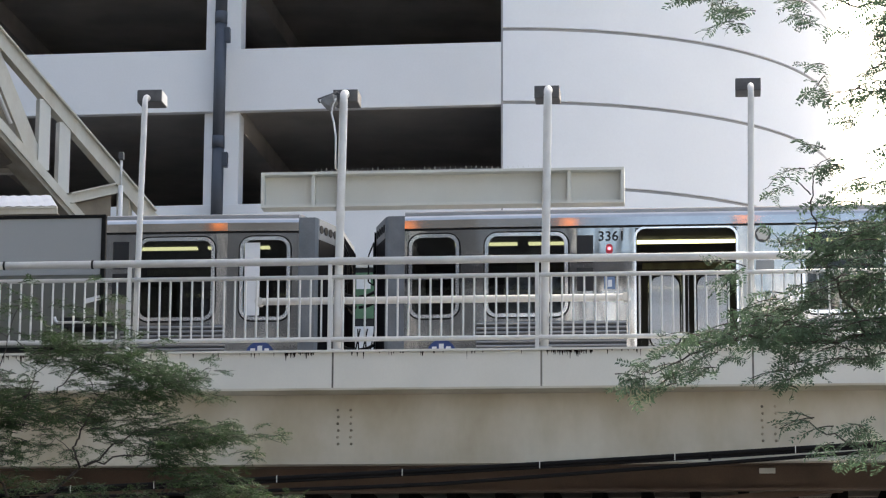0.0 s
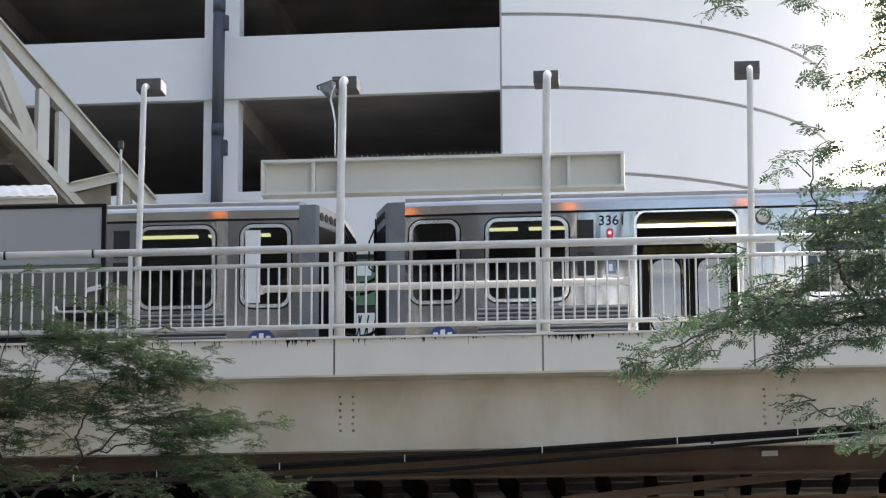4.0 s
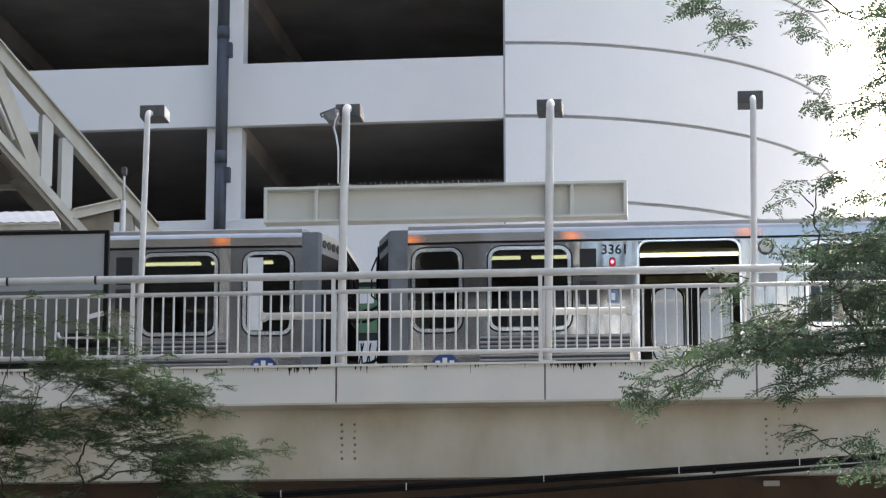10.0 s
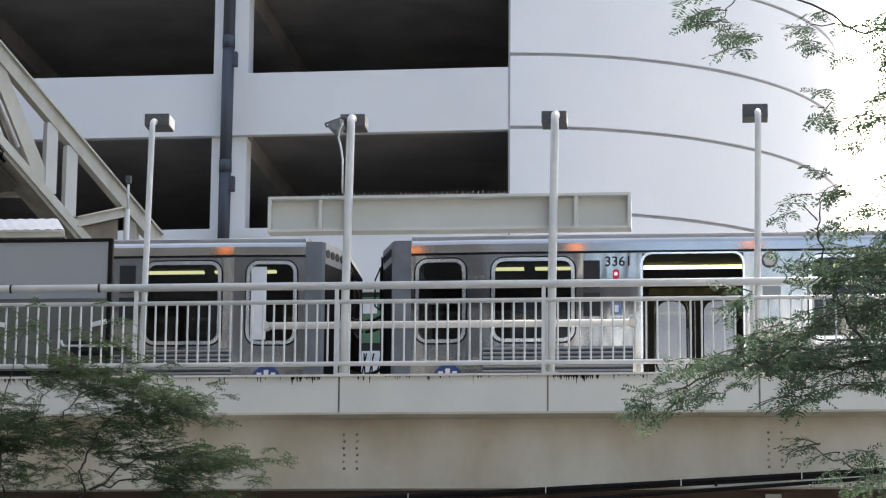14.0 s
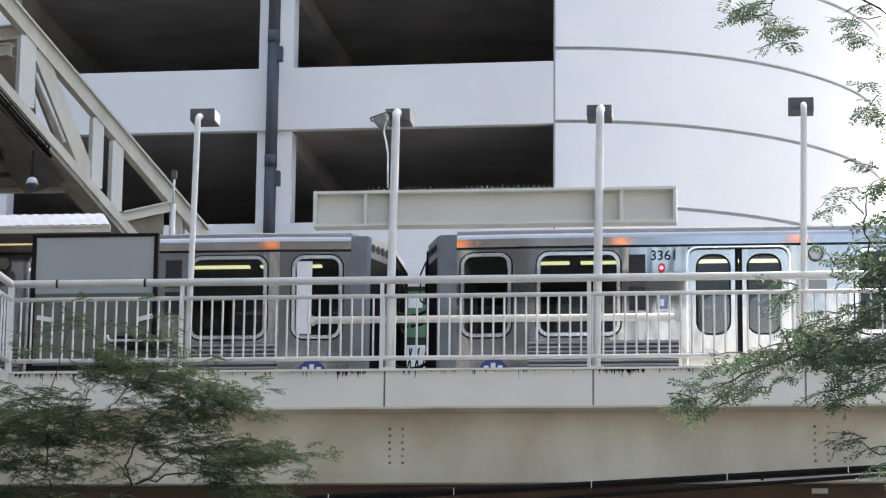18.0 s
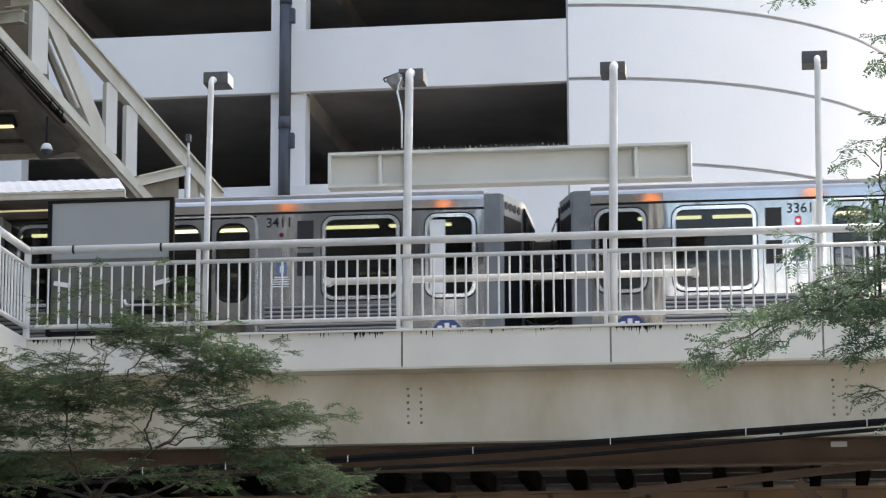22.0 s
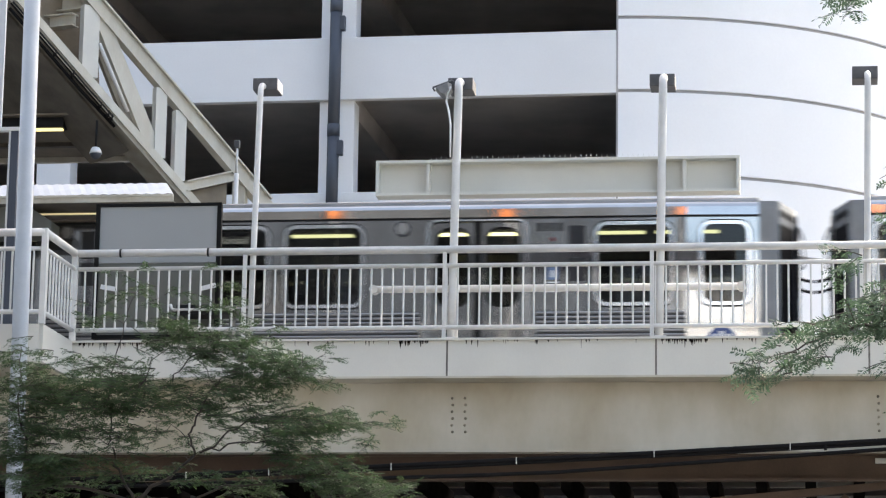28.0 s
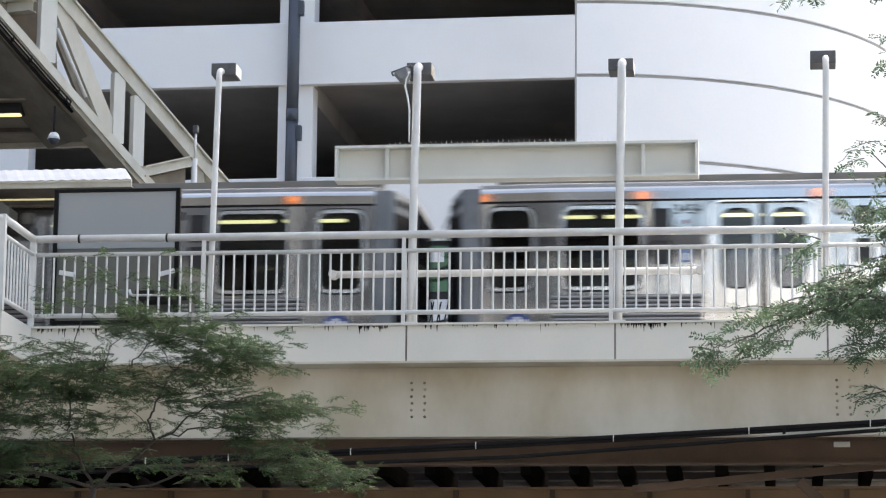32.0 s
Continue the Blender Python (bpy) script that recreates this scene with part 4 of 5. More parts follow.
            tube(bm, [(u, y0 + dr * 0.0005, 0.41), (u, y0 + dr * 0.004, 0.41)], 0.19, 28)
            q = part("emblem", bm, M_BLUE, c, "round blue emblem with white bars")
            for du in (-0.09, 0.0, 0.09):
                bm = B()
                ys = sorted((y0 + dr * 0.0065, y0 + dr * 0.0045))
                box(bm, u + du - 0.03, u + du + 0.03, ys[0], ys[1], 0.42, 0.51 + (0.035 if du == 0 else 0), 0.0005)
                part("emblem_bar", bm, M_WHITEP, q)
    tm = text_mesh("destination_text", "Kimball", 0.13, glow("sign_letters", (0.75, 0.75, 0.7), 0.35))
    bm = B()
    box(bm, -0.44, 0.44, 0.03, 0.05, 1.65, 1.9)
    sg = part("destination_sign", bm, M_BLACKP, c, "black destination sign")
    o = part("destination_text", tm, M_WHITEP, sg, "pale destination letters", at=(0.0, 0.027, 1.78))
    o.rotation_euler = (radians(90), 0, 0)
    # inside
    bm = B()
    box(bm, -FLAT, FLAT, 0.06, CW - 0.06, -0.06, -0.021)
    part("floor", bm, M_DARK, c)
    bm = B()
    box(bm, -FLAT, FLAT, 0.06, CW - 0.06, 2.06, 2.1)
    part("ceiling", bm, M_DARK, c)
    strips = [(u - 0.41, u + 0.41) for u in (-5.82, -4.85, -1.94, -0.97, 0.0, 0.97, 1.94, 4.85, 5.82)] + [(-4.29, -2.5), (2.5, 4.29)]
    for a, b in strips:
        bm = B()
        box(bm, a, b, 1.06, 1.16, 2.03, 2.058)
        part("light_strip", bm, G_TUBE, c, "glowing greenish fluorescent strip")
    bm = B()
    box(bm, 6.085, 6.28, 0.002, 0.0105, 0.94, 1.89)
    part("cab_panel", bm, M_WHITEP, c, "white panel behind the cab window")
    for u in (-4.9, -1.2, 1.2, 4.9, *DOORS):
        bm = B()
        box(bm, u - 0.62, u + 0.62, CW - 0.24, CW - 0.225, 1.965, 2.055)
        part("card_panel", bm, M_CARDS, c, "olive advertising card panel")
    for d in DOORS:
        for x in (-0.7, 0.7):
            bm = B()
            tube(bm, [(d + x, 0.5, 0.0), (d + x, 0.5, 2.05)], 0.018, 8)
            part("grab_pole", bm, M_FRAME, c)
    bm = B()
    box(bm, -6.6, 6.6, 0.3, CW - 0.3, -0.55, -0.31)
    part("underframe", bm, M_RUST, c)
    for u in (-4.9, 4.9):
        for w in (-0.95, 0.95):
            for y in (0.7025, 2.1375):
                bm = B()
                tube(bm, [(u + w, y - 0.06, -0.69), (u + w, y + 0.06, -0.69)], 0.355, 20)
                part("wheel", bm, M_RUST, c, "steel wheel")
        bm = B()
        box(bm, u - 1.3, u + 1.3, 0.45, 0.6, -0.8, -0.57)
        box(bm, u - 1.3, u + 1.3, CW - 0.6, CW - 0.45, -0.8, -0.57)
        box(bm, u - 0.2, u + 0.2, 0.6, CW - 0.6, -0.78, -0.6)
        part("bogie", bm, M_RUST, c, "bogie frame")
    # narrow the car towards both ends
    done = set()
    for o in [p for q in c.children for p in (q, *q.children)]:
        if o.type != "MESH" or o.data.name in done or o.name.startswith(("end_cap", "corner", "vent", "end_door", "window_gasket", "safety", "coupler")):
            continue
        done.add(o.data.name)
        for v in o.data.vertices:
            if abs(v.co.x) > TAPER:
                v.co.y += TSLOPE * (abs(v.co.x) - TAPER) * (1 - 2 * v.co.y / CW)
    for o in c.children:
        if o.name.startswith("end_cap"):
            for p in (o, *o.children):
                for v in p.data.vertices:
                    v.co.y += TSLOPE * (FLAT - TAPER) * (1 - 2 * v.co.y / CW)
    return c


PITCH = 14.93
base_car = train_car()
near_cars = [base_car] + [copy_thing(base_car, pose(0, 0, 0)) for _ in range(7)]
for c in near_cars[2:]:
    for o in [o for o in c.children if o.name.startswith("cab_panel")]:
        bpy.data.objects.remove(o)


def add_roof_gear(c, ridge, fairings, units):
    """Dusty gear along the middle of a car's roof: a low ridge, ribbed fairings and dark air units."""
    for a, b in ridge:
        bm = B()
        box(bm, a, b, 1.3, 1.54, EAVE + 0.19, EAVE + 0.475, 0.01)
        part("roof_ridge", bm, M_DUSTY, c, "low dusty brown ridge on the roof")
    for a, b in fairings:
        bm = B()
        box(bm, a, b, 1.26, 1.58, EAVE + 0.19, EAVE + 0.61, 0.012)
        f = part("roof_fairing", bm, M_DUSTY, c, "dusty grey-brown roof fairing")
        for k in range(int((b - a) / 0.58) + 1):
            bm = B()
            box(bm, a + 0.05 + 0.58 * k, a + 0.11 + 0.58 * k, 1.235, 1.259, EAVE + 0.2, EAVE + 0.58)
            part("rib", bm, M_SIGN, f)
    for a, b in units:
        bm = B()
        box(bm, a, b, 1.2, 1.64, EAVE + 0.19, EAVE + 0.6, 0.02)
        box(bm, a + 0.02, a + 0.25, 1.25, 1.6, EAVE + 0.601, EAVE + 0.64, 0.01)
        box(bm, b - 0.68, b - 0.4, 1.25, 1.6, EAVE + 0.601, EAVE + 0.64, 0.01)
        part("air_unit", bm, M_AIRUNIT, c, "dark air conditioning unit on the roof")


def add_number(c, body):
    me = text_mesh("car_number", body, 0.176, M_BLACKP, 0.0016)
    for u in (-4.13, 4.13):
        o = part("car_number", me, M_BLACKP, c, "black car number", at=(u, -0.003, 1.9))
        o.rotation_euler = (radians(90), 0, 0)


def add_number_bars(c):
    for u in (-4.13, 4.13):
        for k in range(4):
            bm = B()
            box(bm, u - 0.17 + 0.09 * k, u - 0.11 + 0.09 * k, -0.004, -0.001, 1.85, 1.96)
            part("number_bar", bm, M_BLACKP, c)


def add_wrap(c):
    """Printed film on the side between the doors, in lapped sheets with blotches of other colours."""
    tagged(c, "stainless steel rapid transit car wrapped in red, yellow and green film", "train car", "cars of the train")
    rng = random.Random(17)
    for o in [q for q in c.children if q.name.startswith(("rib", "rib_backing")) and q.location.y < 1]:
        vs = o.data.vertices
        if max(v.co.x for v in vs) < 3 and min(v.co.x for v in vs) > -3 and max(v.co.y for v in vs) < 1:
            bpy.data.objects.remove(o)
    def sheet(a, b, z0, z1, m, y=-0.0045, nm="film_sheet"):
        bm = B()
        box(bm, a, b, y, y + 0.004, z0, z1)
        part(nm, bm, m, c, "printed film")
    def blots(a, b, z0, z1, mats, n, r, y):
        for k in range(n):
            u, z, q = rng.uniform(a, b), rng.uniform(z0, z1), r * rng.uniform(0.5, 1.3)
            bm = B()
            yy = y - 0.00012 * k
            vs = [bm.verts.new((min(b, max(a, u + q * rng.uniform(0.6, 1.2) * math.cos(0.785 * i))), yy, min(z1, max(z0, z + 1.2 * q * rng.uniform(0.6, 1.2) * math.sin(0.785 * i))))) for i in range(8)]
            bm.faces.new(vs)
            part("film_patch", bm, mats[k % len(mats)], c)
    for a, b, m in ((-2.32, -1.74, M_RED), (-0.66, -0.5, M_RED), (0.5, 0.66, M_TANP), (1.74, 2.36, M_MAROON)):
        sheet(a, b, 0.85, 1.968, m)
    for a, b, m in ((-2.32, -0.7, M_RED), (-0.7, 0.6, M_MAROON), (0.6, 2.36, M_LIME)):
        sheet(a, b, 0.8, 0.879, m)
    sheet(-2.4, 2.36, 0.6, 0.799, M_BLACKP)
    for a, b, m in ((-2.4, -1.2, M_MAROON), (-1.2, -0.3, M_TEAL), (-0.3, 0.8, M_TEAL), (0.8, 2.36, M_MAROON)):
        sheet(a, b, -0.1, 0.599, m)
    for a, b, m in ((-2.3, -1.74, M_RED), (-1.74, -0.9, M_MAROON), (-0.9, 1.14, M_YELLOW), (1.14, 2.36, M_MAROON)):
        sheet(a, b, 1.97, 2.012, m)
    for a, b, m in ((-2.3, -1.74, M_RED), (-1.74, -0.95, M_MAROON), (-0.95, 0.1, M_YELLOW), (0.1, 0.33, M_TANP), (0.33, 1.14, M_YELLOW), (1.14, 2.36, M_MAROON)):
        bm = B()
        prof = [(y - 0.004, z) for y, z in COVE[:5]] + [(0.018, EAVE + 0.053), (0.019, EAVE + 0.108)]
        va = [bm.verts.new((a, y, z)) for y, z in prof]
        vb = [bm.verts.new((b, y, z)) for y, z in prof]
        for i in range(len(prof) - 1):
            bm.faces.new((va[i], va[i + 1], vb[i + 1], vb[i]))
        part("cove_film", bm, m, c, "printed film on the cove")
    for u, w, z1, m in ((-1.2, 0.96, 1.9, M_RED), (1.2, 0.96, 1.9, M_LIME), (0.0, 0.88, 1.6, M_MAROON)):
        bm = B()
        box(bm, u - w / 2, u + w / 2, 0.006, 0.0105, 0.93, z1)
        part("window_film", bm, m, c, "perforated window film")
    blots(-2.36, -1.84, 0.8, 1.35, (M_PALEW, M_PALEW, M_ROOF), 6, 0.2, -0.0055)
    blots(-2.1, -1.76, 1.3, 1.5, (M_BLACKP,), 2, 0.2, -0.0055)
    blots(-1.66, -0.74, 0.96, 1.88, (M_MAROON, M_RED, M_TANP), 9, 0.16, 0.0055)
    blots(-0.42, 0.42, 0.96, 1.56, (M_TANP, M_MAROON, M_YELLOW), 8, 0.15, 0.0055)
    blots(0.74, 1.66, 0.96, 1.88, (M_PALEW, M_LIME, M_MAROON, M_LIME), 12, 0.15, 0.0055)
    blots(1.76, 2.34, 0.82, 1.9, (M_LIME, M_BLACKP, M_PALEW, M_MAROON), 10, 0.15, -0.0055)
    blots(0.52, 0.64, 0.9, 1.9, (M_YELLOW, M_MAROON), 5, 0.1, -0.0055)
    blots(-2.2, 2.3, 0.4, 0.58, (M_TEAL, M_YELLOW, M_RED, M_PALEW, M_MAROON), 22, 0.1, -0.0055)
    blots(-2.3, 2.3, 0.6, 0.86, (M_MAROON, M_BLACKP, M_MAROON), 16, 0.14, -0.0055)


# order along the near track, from the front of the train backwards
add_number(near_cars[0], "3361")
add_number(near_cars[1], "3411")
add_number(near_cars[2], "3412")
add_number(near_cars[5], "3454")
for c in (near_cars[3], near_cars[4], near_cars[6], near_cars[7]):
    add_number_bars(c)
add_wrap(near_cars[4])
add_roof_gear(near_cars[5], [(-6.7, -0.06)], [(-0.05, 3.8), (5.8, 6.78)], [(3.82, 5.78)])
for c in near_cars[6:]:
    add_roof_gear(c, [(-6.7, 6.7)], [], [])
# the first car has a small plate below the speaker instead of the grilles beside it
for o in [o for o in near_cars[0].children if o.name.startswith("equipment_grille")]:
    if -2.1 < o.data.vertices[0].co.x < -1.7:
        bpy.data.objects.remove(o)
bm = B()
plate(bm, -2.2, 1.5, 0.23, 0.13, 0.01, -0.006, -0.0005)
part("builder_plate", bm, M_BOARD, near_cars[0], "small grey plate")
for u in (-4.16, 4.16):
    bm = B()
    plate(bm, u, 1.735, 0.085, 0.13, 0.04, -0.024, -0.0205)
    q = part("lit_indicator", bm, mat("red_lens_hood", (0.5, 0.03, 0.05), 0.3), near_cars[0], "red door indicator, lit")
    bm = B()
    tube(bm, [(u, -0.0245, 1.74), (u, -0.03, 1.74)], 0.022, 12)
    part("lamp", bm, G_RED, q)


# ---------------------------------------------------------------- far platform, stair truss
def far_platform():
    p = thing("far_platform", "concrete far platform on brown steel posts", "platform", kind="structure")
    bm = B()
    box(bm, -60, 60, 9.6, 14.0, DK - 0.3, DK)
    part("deck", bm, M_DECK, p)
    for k in range(-6, 7):
        bm = B()
        box(bm, 9 * k - 0.2, 9 * k + 0.2, 13.2, 13.6, 0, DK - 0.301)
        part("post", bm, M_RUST, p)
    bm = B()
    box(bm, -150, 90, 9.45, 9.59, 4.6, DK - 0.02)
    part("edge_girder", bm, M_RUST, p, "dark brown girder along the platform edge")
    return p


def canopy():
    c = thing("platform_canopy", "white corrugated metal canopy with a cream edge over the platform", "canopy")
    bm = B()
    x0, x1, y0, y1, z = -30.0, -3.86, 1.9, 2.65, 9.093
    n = 374
    for i in range(n):
        a, b = x0 + (x1 - x0) * i / n, x0 + (x1 - x0) * (i + 1) / n
        za, zb = z + 0.009 * (i % 2), z + 0.009 * ((i + 1) % 2)
        v = [bm.verts.new(q) for q in ((a, y0, za), (b, y0, zb), (b - 0.27, y1, zb + 0.305), (a - 0.27, y1, za + 0.305))]
        bm.faces.new(v)
    part("roof_sheet", bm, M_CANOPY, c)
    bm = B()
    box(bm, x0, x1, y0 + 0.005, y0 + 0.03, z - 0.096, z - 0.003, 0.004)
    part("fascia", bm, M_TRUSS, c, "cream fascia board")
    bm = B()
    box(bm, x0, x1, y0 - 0.02, y0 + 0.004, z - 0.03, z - 0.004)
    part("gutter", bm, M_TRUSS, c)
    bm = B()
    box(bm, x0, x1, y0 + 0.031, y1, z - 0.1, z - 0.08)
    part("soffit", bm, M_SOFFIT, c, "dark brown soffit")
    for k in range(6):
        bm = B()
        box(bm, -4.25 - 4.2 * k - 0.07, -4.25 - 4.2 * k + 0.07, 2.3, 2.44, DK, z - 0.101)
        part("post", bm, M_TRUSS, c)
    for k in range(6):
        bm = B()
        box(bm, -4.6 - 2.4 * k - 2.2, -4.6 - 2.4 * k, 2.52, 2.56, z - 0.118, z - 0.101)
        part("light_strip", bm, G_DIM, c, "warm fluorescent light strip")
    return c


A0 = Vector((-4.902, 10.5, 0))
DV = Vector((-math.sin(radians(45)), -math.cos(radians(45)), 0))
NV = Vector((DV.y, -DV.x, 0))          # to the left side of the stair as it climbs


def st(s, z, off=0.0):
    p = A0 + DV * s + NV * off
    return Vector((p.x, p.y, z))


# grime plus painted shade: cream steel darkened for the chord's underside
M_SHADE_GRIME = mat("grimy_shaded_cream_steel", (0.33, 0.3, 0.24), 0.7, var=0.12, scale=3, dirt=(0.22, 0.19, 0.145))
M_GUSSET = mat("dull_brown_steel", (0.2, 0.165, 0.12), 0.7, var=0.15, scale=3)


def truss():
    t = thing("stair_truss", "cream steel truss of an overhead stair, streaked with grime", "stair")
    SL = 0.838                          # rise per metre of run
    za = lambda s: 11.30 + SL * s
    zb = lambda s: 9.97 + 0.833 * s
    def flat(name, p, q, w, d, off, m=None):
        bm = B()
        bar(bm, st(*p, off), st(*q, off), d, w, up=tuple(NV.cross((Vector(st(*q)) - Vector(st(*p))).normalized())))
        return part(name, bm, m or M_TRUSS, t)
    flat("top_chord", (-0.6, za(-0.6)), (7.5, za(7.5)), 0.2, 0.16, 0.0)
    flat("top_chord_flange", (-0.6, za(-0.6) + 0.145), (7.5, za(7.5) + 0.145), 0.026, 0.28, 0.0)
    flat("bottom_chord", (-0.2, zb(-0.2) + 0.052), (7.5, zb(7.5) + 0.052), 0.135, 0.18, 0.0)
    # lower chord is grimy, and its shade is put into the colour too
    flat("bottom_chord_web", (-0.2, zb(-0.2) - 0.089), (7.5, zb(7.5) - 0.089), 0.144, 0.13, 0.0, M_SHADE_GRIME)
    flat("bottom_chord_flange", (-0.2, zb(-0.2) - 0.175), (7.5, zb(7.5) - 0.175), 0.026, 0.46, 0.08, M_SHADE_GRIME)
    # verticals use the paler cream, so the light on them is in the colour
    for s, w in ((1.1, 0.2), (1.47, 0.2), (2.77, 0.28), (4.3, 0.28), (5.9, 0.28)):
        flat("vertical", (s, zb(s) + 0.121), (s, za(s) - 0.101), w, 0.12, 0.0, M_CREAM)
    for a, b in ((2.58, 1.54),):
        flat("diagonal", (a, za(a) - 0.11), (b, zb(b) + 0.13), 0.24, 0.08, 0.0)
    flat("end_strut", (0.06, 11.24), (0.98, 10.93), 0.12, 0.08, 0.0)
    for dz in (-0.075, 0.075):
        flat("strut_flange", (0.06, 11.24 + dz), (0.98, 10.93 + dz), 0.022, 0.22, 0.0)
    bm = B()
    vs = [bm.verts.new(st(s, z, o)) for o in (0.02, 0.05) for s, z in ((0.17, 11.11), (0.82, 10.88), (0.62, 10.62), (0.17, 10.62))]
    bm.faces.new(vs[:4])
    bm.faces.new(vs[4:])
    for i in range(4):
        bm.faces.new((vs[i], vs[(i + 1) % 4], vs[4 + (i + 1) % 4], vs[4 + i]))
    part("gusset_plate", bm, M_GUSSET, t, "grimy brown gusset plate")
    for s, z, d in ((2.76, 13.62, 0.24), (2.97, 13.29, 0.2), (4.3, za(4.3), 0.24), (4.5, za(4.3) - 0.33, 0.2)):
        bm = B()
        q = st(s, z, 0.1)
        ibeam(bm, q, q + Vector((-3.0, 0.9, 0)), 0.2, d, 0.02)
        part("cross_beam", bm, M_TRUSS, t)
    flat("inner_diagonal", (2.44, 13.45), (1.42, 11.5), 0.24, 0.08, 0.55, M_SHADE_GRIME)
    bm = B()
    vs = [bm.verts.new(st(s, z, o)) for o in (0.5, 0.53) for s, z in ((2.26, 12.3), (3.9, 13.75), (3.9, 14.3), (2.36, 13.4))]
    bm.faces.new(vs[:4])
    bm.faces.new(vs[4:])
    for i in range(4):
        bm.faces.new((vs[i], vs[(i + 1) % 4], vs[4 + (i + 1) % 4], vs[4 + i]))
    part("stair_lining", bm, M_GUSSET, t, "grimy brown lining")
    # stair soffit and treads
    for k in range(20):
        s = 1.93 + 0.28 * k
        bm = B()
        z = zb(s) + 0.12
        bar(bm, st(s, z, 0.11), st(s, z, 1.24), 0.3, 0.04)
        part("tread", bm, M_RUST, t, "dark stair tread")
        bm = B()
        bar(bm, st(s + 0.15, z + 0.13, 0.11), st(s + 0.15, z + 0.13, 1.24), 0.02, 0.21)
        part("riser", bm, M_RUST, t)
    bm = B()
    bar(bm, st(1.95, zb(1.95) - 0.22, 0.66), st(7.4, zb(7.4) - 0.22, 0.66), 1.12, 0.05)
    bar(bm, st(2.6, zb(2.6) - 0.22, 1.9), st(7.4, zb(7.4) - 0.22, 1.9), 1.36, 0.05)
    part("stair_soffit", bm, M_SOFFIT, t, "dark brown underside of the stair")
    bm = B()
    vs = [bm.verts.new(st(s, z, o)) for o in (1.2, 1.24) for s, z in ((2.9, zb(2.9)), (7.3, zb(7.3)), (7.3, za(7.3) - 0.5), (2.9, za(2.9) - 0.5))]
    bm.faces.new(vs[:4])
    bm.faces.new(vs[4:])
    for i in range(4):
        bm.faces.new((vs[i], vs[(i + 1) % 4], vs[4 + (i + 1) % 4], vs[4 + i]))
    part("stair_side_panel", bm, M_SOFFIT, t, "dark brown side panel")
    # conduit along the lower edge
    bm = B()
    tube(bm, [st(2.38, 11.8, -0.12), st(2.9, 12.22, -0.12), st(3.3, 12.56, -0.12), st(4.2, 13.3, -0.12)], 0.035, 8)
    tube(bm, [st(2.3, 11.68, -0.06), st(2.9, 12.14, -0.06), st(4.2, 13.22, -0.06)], 0.028, 8)
    for s in (2.4, 2.46, 2.6, 3.1, 3.42):
        q = st(s, 11.78 + 0.83 * (s - 2.38), -0.12)
        box(bm, q.x - 0.03, q.x + 0.03, q.y - 0.03, q.y + 0.03, q.z - 0.05, q.z + 0.05, 0.012)
    part("conduit", bm, M_CABLE, t, "black cable conduit")
    bm = B()
    tube(bm, [st(2.62, 12.95, -0.05), st(2.07, 11.95, -0.05)], 0.03, 8)
    part("grey_tube", bm, M_RAIL, t, "light grey tube")
    bm = B()
    box(bm, -4.98, -4.78, 10.55, 10.8, DK, 11.2)
    part("foot_post", bm, M_TRUSS, t)
    # flat landing behind the stair, with its edge beam and light
    lz = 11.95
    out = ((-22.0, 9.1), (-6.62, 9.1), (-6.72, 12.1), (-22.0, 12.1))
    bm = B()
    lo = [bm.verts.new((x, y, lz)) for x, y in out]
    hi = [bm.verts.new((x, y, lz + 0.03)) for x, y in out]
    bm.faces.new(lo[::-1])
    bm.faces.new(hi)
    for i in range(4):
        bm.faces.new((lo[i], lo[(i + 1) % 4], hi[(i + 1) % 4], hi[i]))
    ld = part("landing", bm, M_GUSSET, t, "dull brown underside of the landing")
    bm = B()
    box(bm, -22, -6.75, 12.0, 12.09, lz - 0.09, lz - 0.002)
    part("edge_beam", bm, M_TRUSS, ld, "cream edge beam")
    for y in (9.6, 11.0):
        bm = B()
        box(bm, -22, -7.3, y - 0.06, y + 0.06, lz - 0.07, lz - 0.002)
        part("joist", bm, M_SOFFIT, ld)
    bm = B()
    box(bm, -9.6, -7.42, 9.25, 9.5, lz - 0.16, lz - 0.002)
    lf = part("light_fitting", bm, M_BLACKP, ld, "dark fluorescent light fitting")
    bm = B()
    box(bm, -9.5, -7.45, 9.3, 9.4, lz - 0.19, lz - 0.162)
    part("tube", bm, G_WARM, lf, "warm fluorescent tube")
    return t


def dome_camera():
    d = thing("dome_camera", "white hanging dome camera with a grey dome", "camera")
    p = st(2.58, 11.24)
    bm = B()
    tube(bm, [p + Vector((0, 0, 0.06)), p + Vector((0, 0, 0.5))], 0.018, 8)
    part("stem", bm, M_BLACKP, d)
    bm = B()
    tube(bm, [p + Vector((0, 0, 0.08)), p + Vector((0, 0, 0.05)), p + Vector((0, 0, -0.02))], 0.05, 16, 0.1)
    part("housing", bm, M_WHITEP, d)
    bm = B()
    bmesh.ops.create_uvsphere(bm, u_segments=16, v_segments=10, radius=0.088, matrix=Matrix.Translation(p + Vector((0, 0, -0.022))))
    for f in bm.faces:
        f.smooth = True
    part("dome", bm, M_PIPE, d, "dark smoked dome")
    return d


